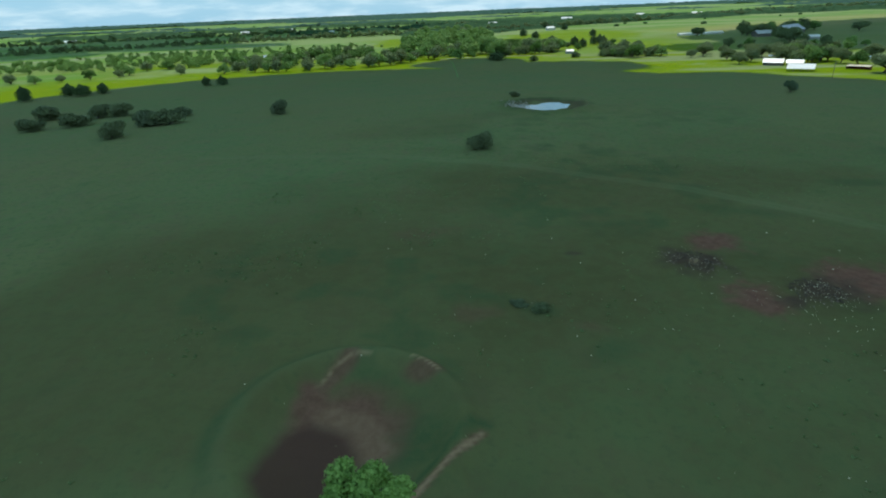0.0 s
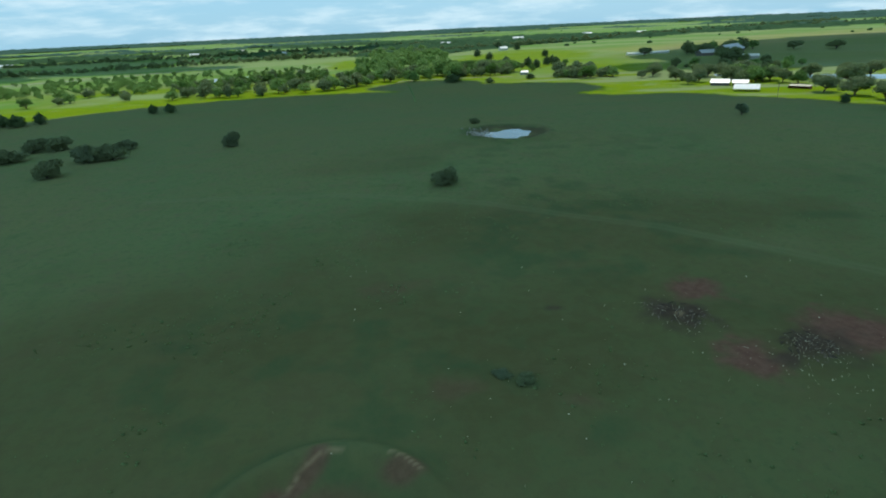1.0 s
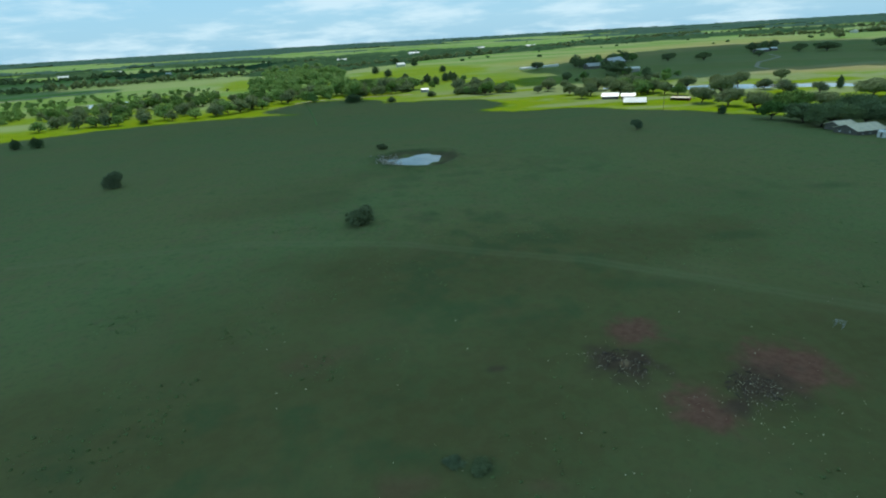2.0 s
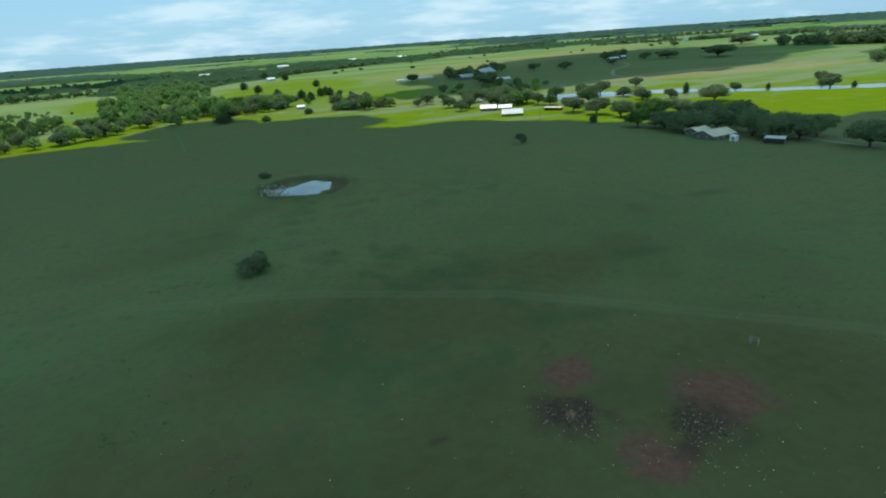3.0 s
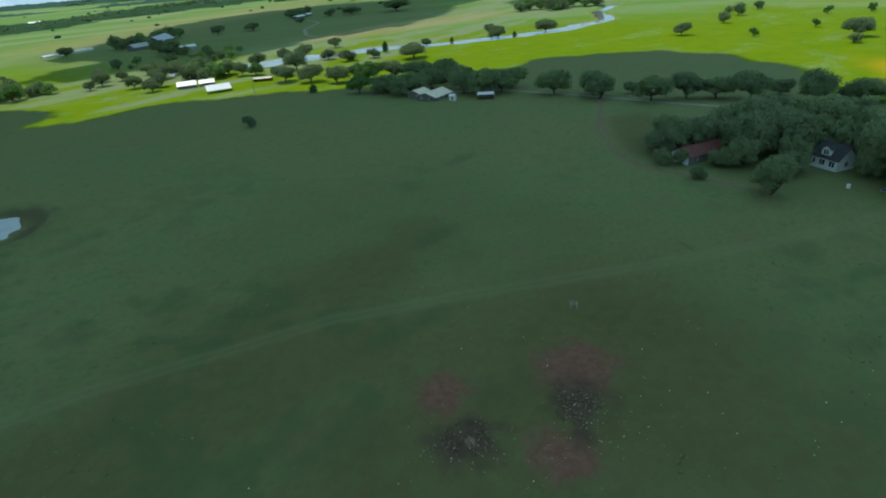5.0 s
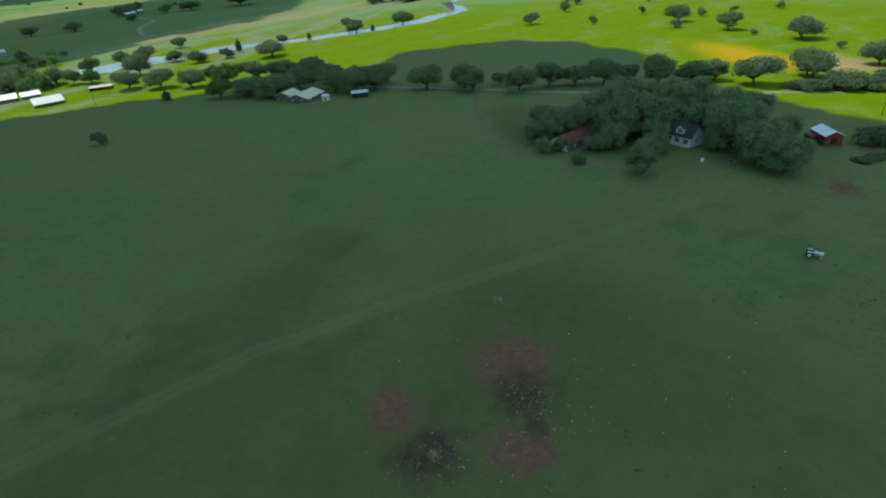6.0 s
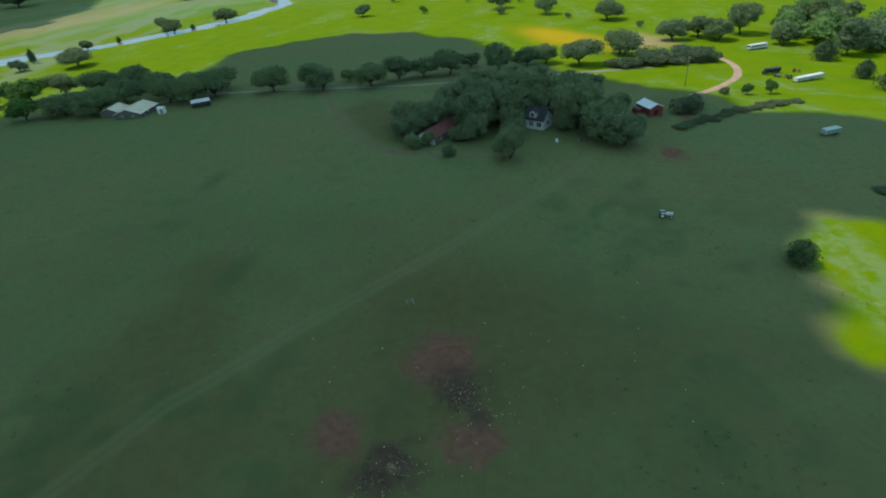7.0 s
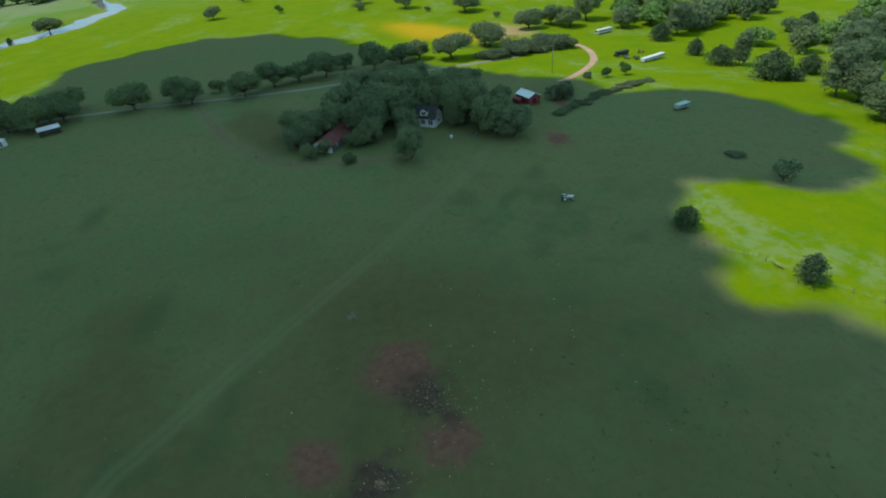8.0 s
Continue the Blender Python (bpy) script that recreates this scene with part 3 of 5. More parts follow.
pond_z = gz(POND[0], POND[1]) + 0.55
sheet("water_pond", lambda x, y: oval(x, y, *POND) < 1.45, -30, 20, 196, 252, 1.5, pond_z, "still grey pond water reflecting a cloudy sky")
sheet("water_creek", lambda x, y: polydist(x, y, CREEK) < (26 if x < 420 else 19), 190, 830, 250, 550, 5.0, WATER_Z, "shallow pale creek water winding through the meadow")

sheet("water_swamp", lambda x, y: oval(x, y, *SWAMP) < 1.1, -390, -240, 670, 780, 4.0, gz(SWAMP[0], SWAMP[1]) + 0.55, "pale swampy pool among the trees")

# ---- clouds: one broad cumulus over the pasture, others beyond ----
CLOUD_BASE = 500.0
cloud_shift = (sun_dir.x / sun_dir.z * CLOUD_BASE, sun_dir.y / sun_dir.z * CLOUD_BASE)


def cumulus(lobes, cell, seed, label, gaps=(), fray=9.0):
    """A flat-based heap of cloud with a billowing top, over lobes of (x, y, radii) of land that lie in its shade."""
    x0, x1 = min(l[0] - l[2] for l in lobes) - 60, max(l[0] + l[2] for l in lobes) + 60
    y0, y1 = min(l[1] - l[3] for l in lobes) - 60, max(l[1] + l[3] for l in lobes) + 60
    xs, ys = np.arange(x0, x1, cell), np.arange(y0, y1, cell)
    X, Y = np.meshgrid(xs, ys)
    D = cloud_depth(X, Y, lobes, seed, gaps)
    # the rim frays into wisps
    D = D + fray * (fbm(X, Y, 9, seed + 11, 2) - 0.5)
    keep = D > 1
    top = 6 + 0.32 * np.clip(D, 0, 260) * (0.5 + fbm(X, Y, 90, seed + 9)) + 30 * fbm(X, Y, 40, seed + 2) * step(20, 90, D)
    low = -10 - 12 * fbm(X, Y, 60, seed + 3) * step(0, 40, D)
    verts, faces, idx = [], [], {}

    def v(i, j, up):
        k = (i, j, up)
        if k not in idx:
            idx[k] = len(verts)
            verts.append((xs[i] + cloud_shift[0], ys[j] + cloud_shift[1], CLOUD_BASE + (top[j, i] if up else low[j, i])))
        return idx[k]

    ok = keep[:-1, :-1]
    for j in range(ok.shape[0]):
        for i in range(ok.shape[1]):
            if not ok[j, i]:
                continue
            faces.append((v(i, j, 1), v(i + 1, j, 1), v(i + 1, j + 1, 1), v(i, j + 1, 1)))
            faces.append((v(i, j, 0), v(i, j + 1, 0), v(i + 1, j + 1, 0), v(i + 1, j, 0)))
            for (a, c), (di, dj) in (((0, -1), ((0, 0), (1, 0))), ((1, 0), ((1, 0), (1, 1))), ((0, 1), ((1, 1), (0, 1))), ((-1, 0), ((0, 1), (0, 0)))):
                ni, nj = i + a, j + c
                if 0 <= ni < ok.shape[1] and 0 <= nj < ok.shape[0] and ok[nj, ni]:
                    continue
                p, q = (i + di[0], j + di[1]), (i + dj[0], j + dj[1])
                faces.append((v(*p, 0), v(*q, 0), v(*q, 1), v(*p, 1)))
    ob = arrays("cloud", verts, faces, M_CLOUD, None, "", True)
    return tagged(ob, label, "cloud", "clouds over the farmland", "structure")


cumulus(SHADE, 4, 61, "broad white cumulus cloud with a grey flat base", CLEAR)
cumulus([(425, 780, 215, 150), (660, 900, 260, 170), (760, 740, 220, 120), (560, 650, 210, 110), (300, 685, 88, 85), (225, 640, 90, 58), (310, 600, 110, 55)], 20, 71, "long white cumulus cloud over the far hill")
cumulus([(-700, 1250, 330, 170), (-930, 800, 260, 105), (-600, 930, 190, 75), (-950, 1050, 300, 160), (-420, 1420, 260, 120)], 24, 81, "ragged white cumulus cloud far beyond the trees")
cumulus([(1150, 640, 190, 110), (900, 480, 140, 70)], 20, 91, "small white cumulus cloud over the far woods")


# ---- trees ----
def lobed_crown(rng, lobes, count, leaf, squash=0.75):
    """Many small bent leaf sprays on the skins of a few lobes, with gaps between them."""
    verts, faces = [], []
    total = sum(l[3] ** 2 for l in lobes)
    for lx, ly, lz, r in lobes:
        n = int(count * r * r / total)
        d = rng.normal(size=(n, 3))
        d /= np.linalg.norm(d, axis=1)[:, None]
        d[:, 2] = np.where(d[:, 2] < -0.55, -d[:, 2], d[:, 2])
        rad = r * (0.56 + 0.66 * rng.random(n) ** 0.8) * (0.86 + 0.28 * vnoise(d[:, 0] * 2.3 + lx, d[:, 1] * 2.3 + d[:, 2] * 3 + ly, 7))
        c = np.array((lx, ly, lz)) + d * rad[:, None] * np.array((1, 1, squash))
        for k in range(n):
            a = d[k] + rng.normal(size=3) * 0.9
            a /= np.linalg.norm(a)
            u = np.cross(a, rng.normal(size=3))
            u /= np.linalg.norm(u)
            w = np.cross(a, u)
            s = leaf * (0.6 + 0.8 * rng.random())
            i = len(verts)
            verts += [c[k] - u * s, c[k] - w * s * 0.6 + a * s * 0.25, c[k] + u * s, c[k] + w * s * 0.6 + a * s * 0.25]
            faces += [(i, i + 1, i + 3), (i + 1, i + 2, i + 3)]
    return verts, faces


def core(bm, lobes, squash, shrink, rng, sub=2):
    for lx, ly, lz, r in lobes:
        made = bmesh.ops.create_icosphere(bm, subdivisions=sub, radius=r * shrink)["verts"]
        ph = rng.random(3) * 9
        for v in made:
            k = 1 + 0.22 * math.sin(v.co.x / r * 4 + ph[0]) * math.sin(v.co.y / r * 4 + ph[1]) + 0.12 * math.sin(v.co.z / r * 7 + ph[2])
            v.co = Vector((v.co.x * k + lx, v.co.y * k + ly, v.co.z * k * squash + lz))


def tree(name, seed, width, height, trunk_h, nlobes, count, leaf, mat, label, category, shape="oak", group="", lump=1.0, dense=0.66):
    """Trunk with limbs into each lobe, and a crown of leaf sprays round a dense inner mass."""
    rng = np.random.default_rng(seed)
    root = thing(name, Matrix(), label, category, group)
    lobes, half = [], width / 2
    for k in range(nlobes):
        if shape == "oak":
            a, rr = 2 * math.pi * (k + 0.5 * rng.random()) / max(nlobes - 1, 1), half * (0.60 if k else 0.0) * (0.75 + 0.4 * rng.random())
            r = half * (0.30 + 0.26 * rng.random()) * (1.2 if k == 0 else 1)
            z = trunk_h + (height - trunk_h) * (0.58 if k == 0 else 0.16 + 0.46 * rng.random())
        elif shape == "cone":
            f = k / max(nlobes - 1, 1)
            a, rr, r = rng.random() * 7, half * 0.12, half * (0.95 * (1 - f) ** 0.8 + 0.16)
            z = trunk_h + r * 0.5 + (height - trunk_h - r) * f
        elif shape == "tall":
            f = k / max(nlobes - 1, 1)
            a, rr, r = rng.random() * 7, half * 0.45 * rng.random(), half * (0.62 - 0.2 * abs(f - 0.4))
            z = trunk_h + (height - trunk_h) * (0.15 + 0.72 * f)
        else:                                            # low brush
            a, rr, r = rng.random() * 7, half * (0.62 * rng.random() + 0.1), half * (0.30 + 0.2 * rng.random())
            z = height * (0.12 + 0.30 * rng.random())
        lobes.append((rr * math.cos(a) * (1.6 - 0.6 * lump), rr * math.sin(a) * (1.6 - 0.6 * lump), z, r * lump))
    squash = {"oak": 0.86, "cone": 0.9, "tall": 1.0, "brush": min(1.0, height / width * 1.25)}[shape]
    topz = max(l[2] + l[3] * squash for l in lobes)
    fit = (height - trunk_h * 0.6) / max(topz - trunk_h * 0.6, 0.1)
    lobes = [(x, y, trunk_h * 0.6 + (z - trunk_h * 0.6) * fit, r) for x, y, z, r in lobes]
    bm = bmesh.new()
    tr = max(0.09, width * 0.028)
    bend = rng.normal(size=2) * width * 0.03
    tube(bm, [(0, 0, -0.4), (bend[0] * 0.3, bend[1] * 0.3, trunk_h * 0.5), (bend[0], bend[1], trunk_h * 1.05)], [tr * 1.4, tr, tr * 0.8], 8)
    for x, y, z, r in lobes:
        s = (bend[0], bend[1], trunk_h * (0.75 + 0.3 * rng.random()))
        tube(bm, [s, (s[0] + (x - s[0]) * 0.5, s[1] + (y - s[1]) * 0.5, s[2] + (z - s[2]) * 0.42), (x, y, z)], [tr * 0.62, tr * 0.42, tr * 0.15], 5)
    part("trunk", bm, M_BARK, root, smooth=True)
    verts, faces = lobed_crown(rng, lobes, count, leaf, squash)
    bm = bmesh.new()
    core(bm, lobes, squash, dense, rng, 2 if count > 2000 else 1)
    base = len(verts)
    bm.verts.index_update()
    verts = [tuple(v) for v in verts] + [tuple(v.co) for v in bm.verts]
    faces = list(faces) + [tuple(base + v.index for v in f.verts) for f in bm.faces]
    bm.free()
    arrays("crown", verts, faces, mat, root)
    return root


def plant(proto, x, y, w, h, pw, ph, rng, label="", group=""):
    m = Matrix.Translation((x, y, gz(x, y) - 0.05)) @ Matrix.Rotation(rng.random() * 6.28, 4, "Z") @ Matrix.Diagonal((w / pw, w / pw, h / ph, 1))
    ob = copy_thing(proto, m)
    if label or group:
        tagged(ob, label, "", group)
    return ob


OAK = [tree("oak_tree", 100 + k, 14, 11, 2.4, 15, 5500, 0.33, M_OAK, "broad dark green live oak with a dense rounded crown", "tree", lump=0.84) for k in range(4)]
FRESH = [tree("broadleaf_tree", 120 + k, 14, 11, 2.4, 10, 3600, 0.44, M_FRESH, "leafy bright green tree in the sunlit meadow", "tree") for k in range(2)]
WILLOW = [tree("willow_tree", 130 + k, 14, 9, 1.5, 9, 2200, 0.42, M_WILLOW, "pale grey-green willow beside the creek", "tree") for k in range(2)]
CEDAR = [tree("cedar_tree", 140 + k, 7, 8, 0.5, 7, 2200, 0.30, M_CEDAR, "dark cone-shaped cedar with foliage down to the grass", "tree", "cone") for k in range(2)]
TALL = [tree("elm_tree", 150 + k, 12, 17, 2.0, 20, 6000, 0.34, M_ELM, "tall dark tree with a ragged upright crown", "tree", "tall") for k in range(2)]
BUSH = [tree("brush_thicket", 160 + k, 10, 4.5, 0.4, 10, 2600, 0.32, M_BRUSH, "low dark rounded thicket of brush on the pasture", "bush", "brush") for k in range(3)]
YARD = [tree("yard_tree", 180 + k, 14, 12, 1.0, 26, 7000, 0.34, M_YARD, "big shady tree close round the old farmhouse", "tree", lump=0.74) for k in range(3)]
WISP = [tree("pale_bush", 186, 9, 6, 0.6, 16, 900, 0.26, M_WILLOW, "thin hazy grey-green bush on the pasture", "bush", lump=0.6, dense=0.2)]
FAR = [tree("far_tree", 190 + k, 14, 12, 0.8, 4, 70, 2.4, M_OAK, "far tree", "tree") for k in range(3)]
SMALL = [tree("woodland_tree", 170 + k, 14, 12, 1.5, 8, 700, 0.80, (M_OAK, M_WOOD, M_OAK, M_FRESH)[k], "dark green woodland tree at the pasture's edge", "tree") for k in range(4)]
PROTO = {"oak": (OAK, 14, 11), "fresh": (FRESH, 14, 11), "willow": (WILLOW, 14, 9), "cedar": (CEDAR, 7, 8), "tall": (TALL, 12, 17), "bush": (BUSH, 10, 4.5), "small": (SMALL, 14, 12), "yard": (YARD, 14, 12), "far": (FAR, 14, 12), "wisp": (WISP, 9, 6)}
planter = np.random.default_rng(5)


def grove(kind, rows, label="", group=""):
    protos, pw, ph = PROTO[kind]
    for k, (x, y, w, h) in enumerate(rows):
        plant(protos[k % len(protos)], x, y, w, h, pw, ph, planter, label, group)


grove("oak", [(240, 186, 16, 11), (227, 153, 17, 12), (230, 133, 15, 12), (222, 126, 15, 11.5), (240, 117, 8, 6), (224, 102, 16, 11.5), (236, 90, 14, 12), (241, 78, 15, 10),
              (245, 65, 16, 12.5), (248, 40, 16, 14), (258, 25, 16, 10), (264, 15, 14, 10), (256, -2, 20, 13), (280, -29, 18, 12), (262, 55, 10, 7)],
      "dark live oak in the row along the gravel lane", "oaks along the lane")
grove("oak", [(207, 254, 20, 10), (206, 234, 22, 12), (250, 262, 22, 13), (248, 240, 18, 15), (231, 214, 15, 13), (214, 190, 17, 12), (222, 182, 16, 12), (224, 232, 20, 13), (217, 204, 14, 12), (228, 197, 16, 12), (200, 234, 16, 11)],
      "dark live oak crowding round the low farmhouse", "oaks round the low farmhouse")
grove("oak", [(223, 372, 18, 12), (264, 408, 18, 15), (228, 348, 19, 12), (230, 322, 18, 12), (310, 453, 17, 14), (335, 340, 23, 12.5), (397, 376, 10, 8), (457, 333, 19, 13), (464, 345, 13, 13),
              (507, 306, 21, 13), (484, 164, 14, 10), (273, 474, 17, 12), (222, 483, 20, 15), (374, 480, 14, 10), (255, 290, 17, 12), (300, 470, 14, 12)],
      "rounded green oak standing in the sunlit creek meadow", "oaks by the creek")
grove("fresh", [(242, 302, 19, 13), (202, 272, 15, 10), (247, 318, 15, 11), (213, 262, 9, 7), (236, 425, 14, 10)], "", "bright trees by the creek")
grove("willow", [(312, 422, 15, 9), (308, 393, 15, 9), (328, 380, 13, 8), (290, 445, 14, 9)], "", "willows by the creek")
grove("cedar", [(356, 392, 5, 11), (425, 366, 3.5, 6), (196, 308, 5, 6), (472, 322, 4, 6)], "slim upright evergreen on the creek bank", "evergreens by the creek")
grove("oak", [(484, 40, 19, 13), (439, 3, 17, 13), (415, -12, 5, 4), (399, -39, 22, 14), (366, -55, 5, 4), (318, -64, 17, 12), (325, -81, 16, 12), (312, -89, 17, 12), (326, -106, 18, 18), (284, -27, 17, 13)],
      "round oak casting a small shadow on the yellow meadow", "oaks of the yellow meadow")
grove("yard", [(151, 63, 13, 12), (150, 47, 13, 15), (157, 40, 14, 16.5), (122, 36, 10, 11), (144, 73, 9, 8), (160, 35, 12, 12), (146, 68, 9, 9), (172, 42, 15, 12), (194, 26, 15, 13), (150, 12, 17, 16), (136, 5, 15, 13), (131, -1, 12, 11), (161, -4, 10, 9),
              (165, 58, 15, 12), (172, 14, 16, 15), (182, 55, 14, 11), (187, 4, 14, 10), (166, 30, 12, 12), (158, 73, 13, 10), (205, 50, 13, 10), (210, 30, 13, 10), (149, 70, 9, 9), (152, 52, 9, 12), (139.5, 51, 6, 6), (134, 68.5, 6, 5), (141, 47, 8, 9), (160, 24, 9, 13), (148, 16, 9, 13), (176, 30, 15, 16), (168, 50, 14, 15), (141, 34, 8, 7), (147.5, 16.4, 8, 9.5), (163, 33, 12, 13), (158, 31, 7, 10), (146, 35, 8, 10), (160, 58, 12, 10), (136.5, 63.5, 5, 5), (139, 54, 5, 5), (185, 35, 14, 14), (200, 40, 12, 10), (144, 2, 12, 10)],
      "big shady tree close round the old farmhouse", "yard trees of the old farmhouse")
grove("bush", [(126, 55, 5.5, 4), (166, -29, 13, 7), (190.5, -51.8, 4, 3), (172, -36, 6, 3), (182, -38, 4, 2.2), (192, -52, 4, 2.4)], "dark scrubby bush along the yard fence", "bushes by the yard")
row = np.random.default_rng(9)
for (ax, ay), (bx, by) in zip([(147, -22), (153, -32), (163, -44), (169, -54), (174, -66)], [(153, -32), (163, -44), (169, -54), (174, -66), (176, -73)]):
    for f in (0.1, 0.35, 0.6, 0.85):
        w = 4.5 + 2.5 * row.random()
        plant(BUSH[int(row.random() * 3)], ax + (bx - ax) * f + row.normal() * 0.7, ay + (by - ay) * f + row.normal() * 0.7, w, 1.1 + 0.9 * row.random(), 10, 4.5, row, "low dark brush of an overgrown fence row", "overgrown fence row")
grove("fresh", [(189.5, -60, 4, 4.5), (190.5, -69.6, 4.5, 5), (203, -74, 3, 3)], "small leafy sapling in the sunlit meadow", "saplings in the meadow")
grove("willow", [(251, -34, 12, 6), (254, -42, 13, 6.5), (257, -52, 13, 7), (258, -62, 13, 7), (263, -36, 12, 6), (265, -56, 13, 6.5), (246, -22, 10, 5)], "grey-green hedge bush between lane and meadow", "hedge along the meadow")
grove("bush", [(250, -38, 12, 6), (252, -48, 13, 6), (256, -58, 13, 6.5), (257, -68, 12, 6), (262, -45, 12, 6), (270, -60, 13, 6), (248, -28, 11, 5), (250, -18, 11, 5)], "grey-green hedge bush between lane and meadow", "hedge along the meadow")
grove("bush", [(-281, 257, 17.9, 9), (-259, 220, 15, 7), (-252, 257, 16, 7.6), (-240, 260, 16, 8), (-241, 229, 18, 7.2), (-188, 180, 14.5, 7.4), (-192, 212, 17, 7.6), (-182, 213, 15, 7.4), (-193, 243, 13.4, 4.9), (-133, 226, 9.5, 7.4), (-32, 135, 9.2, 5.6), (-305, 235, 12, 6),
               (-19, 257, 6.5, 3)],
      "", "thickets on the pasture")
grove("willow", [(113, 257, 7, 5.6)], "small lone tree on the open pasture")
grove("bush", [(-18.7, 38, 3.4, 0.8), (-21.6, 39.6, 3.0, 0.45)], "low green clump of weeds on the pasture")
grove("wisp", [(76, -61, 8, 6)], "thin hazy grey-green bush on the pasture")
grove("bush", [(95, -59, 7, 1.2)], "low dark weeds on the pasture")
grove("cedar", [(61, -24, 5.4, 6.2), (35, -36, 4.8, 7.4)], "dense dark cedar standing alone on the grass")
grove("cedar", [(215, -118, 7, 8.5), (195, -118, 11, 9), (166, -124, 14, 12.5), (161, -130, 7, 5), (168, -143, 9, 8.5), (251, -209, 9, 7.5), (253, -119, 10, 10)], "dark cedar on the sunlit yellow meadow", "cedars of the meadow")
grove("tall", [(190, -125, 9, 15), (137, -129, 15, 20), (129, -131, 15, 14), (109, -123, 15, 14), (171, -164, 20, 20), (184, -190, 20, 22), (120, -141, 16, 16), (104, -137, 14, 15), (150, -148, 15, 18), (262, -135, 17, 18), (95, -128, 13, 12)],
      "tall dark tree in the grove beside the meadow", "grove beside the meadow")
grove("small", [(293, -116, 16, 12), (292, -134, 16, 13), (277, -162, 20, 14), (324, -130, 16, 12), (305, -195, 17, 13), (253, -250, 17, 12), (283, -148, 15, 13), (310, -150, 16, 12), (330, -160, 16, 12), (300, -172, 16, 13),
                (268, -148, 14, 12), (340, -140, 15, 12), (290, -210, 15, 12)], "dark tree of the small wood behind the parked bus", "wood behind the bus")
grove("cedar", [(-368, 337, 9, 11), (-353, 363, 10, 9), (-340, 360, 11, 9), (-330, 370, 7.5, 8.5), (-265, 404, 6.5, 7.5), (-252, 405, 8, 7.5), (45, 560, 8, 6), (3, 534, 8, 5.5), (-34, 556, 16, 9)],
      "small dark cedar at the edge of the pasture", "cedars at the pasture's edge")

grove("oak", [(159, 531, 13, 11), (164, 485, 12, 10), (162, 452, 13, 9), (176, 466, 14, 11), (205, 470, 15, 12), (222, 527, 14, 11), (226, 480, 13, 12), (228, 452, 13, 12), (230, 437, 12, 11), (190, 500, 12, 10), (145, 520, 9, 7), (180, 540, 11, 9), (206, 545, 12, 9), (215, 510, 12, 10)],
      "dark green oak crowding behind the white barns", "oaks behind the white barns")
grove("cedar", [(86, 1108, 12, 14), (56, 1199, 12, 14), (4, 963, 11, 13), (21, 883, 11, 12), (63, 729, 10, 12), (69, 696, 9, 11), (88, 735, 9, 12), (97, 749, 9, 12), (100, 735, 9, 11), (40, 800, 9, 10), (110, 905, 10, 11), (30, 720, 9, 10)],
      "dark upright cedar dotted on the bright meadow", "cedars of the bright meadow")

# belt of trees and open woodland beyond the pasture
BELT = [(-300, 500), (-246, 492), (-188, 491), (-161, 504), (-139, 530), (-113, 565), (-83, 608), (-20, 620)]
wood = np.random.default_rng(17)
count = 0
for (ax, ay), (bx, by) in zip(BELT, BELT[1:]):
    n = int(math.hypot(bx - ax, by - ay) / 9)
    for k in range(n):
        f = (k + wood.random()) / n
        x, y = ax + (bx - ax) * f + wood.normal() * 6, ay + (by - ay) * f + 8 + abs(wood.normal()) * 16
        w = 9 + 8 * wood.random()
        plant(SMALL[count % 3], x, y, w, w * (0.75 + 0.3 * wood.random()), 14, 12, wood, "", "belt of trees beyond the pasture")
        count += 1


joined = {}


def join_tree(key, proto, m):
    """Adds a tree to a wood that is one object."""
    vs, fs = joined.setdefault(key, ([], []))
    crown = [o for o in proto.children if o.name.startswith("crown")][0].data
    co = np.empty(len(crown.vertices) * 3, np.float32)
    crown.vertices.foreach_get("co", co)
    co = np.c_[co.reshape(-1, 3), np.ones(len(crown.vertices))] @ np.array(m).T
    base = sum(len(v) for v in vs)
    vs.append(co[:, :3])
    fs.extend(tuple(base + i for i in p.vertices) for p in crown.polygons)


def scatter(cx, cy, rx, ry, turn, n, wmin, wmax, group, label="", fresh=0.25, stuff=False):
    c, s = math.cos(radians(turn)), math.sin(radians(turn))
    for k in range(n):
        a, r = wood.random() * 2 * math.pi, math.sqrt(wood.random())
        u, v = rx * r * math.cos(a), ry * r * math.sin(a)
        x, y = cx + u * c - v * s, cy + u * s + v * c
        w = wmin + (wmax - wmin) * wood.random() ** 1.5
        proto = SMALL[3] if wood.random() < fresh else SMALL[k % 3]
        h = w * (0.7 + 0.35 * wood.random())
        if stuff:
            join_tree((group, label), proto, Matrix.Translation((x, y, gz(x, y) - 0.3)) @ Matrix.Rotation(wood.random() * 6.28, 4, "Z") @ Matrix.Diagonal((w / 14, w / 14, h / 12, 1)))
        else:
            plant(proto, x, y, w, h, 14, 12, wood, label, group)


for x, y, w in ((-540, 425, 11), (-500, 440, 10), (-484, 452, 12), (-457, 450, 11), (-440, 462, 9), (-421, 476, 12), (-401, 490, 10), (-402, 508, 12), (-411, 551, 13), (-389, 558, 12), (-345, 505, 9), (-296, 497, 12), (-360, 530, 11)):
    plant(SMALL[count % 4], x, y, w, w * 0.75, 14, 12, wood, "small rounded tree in open sunlit woodland", "open woodland beyond the pasture")
    count += 1
scatter(-480, 620, 250, 75, 8, 260, 5, 10, "west woodland", "open sunlit woodland of small rounded trees", 0.45, True)
scatter(-220, 620, 130, 75, 12, 80, 7, 14, "open woodland beyond the pasture", "small rounded tree in open sunlit woodland", 0.35)
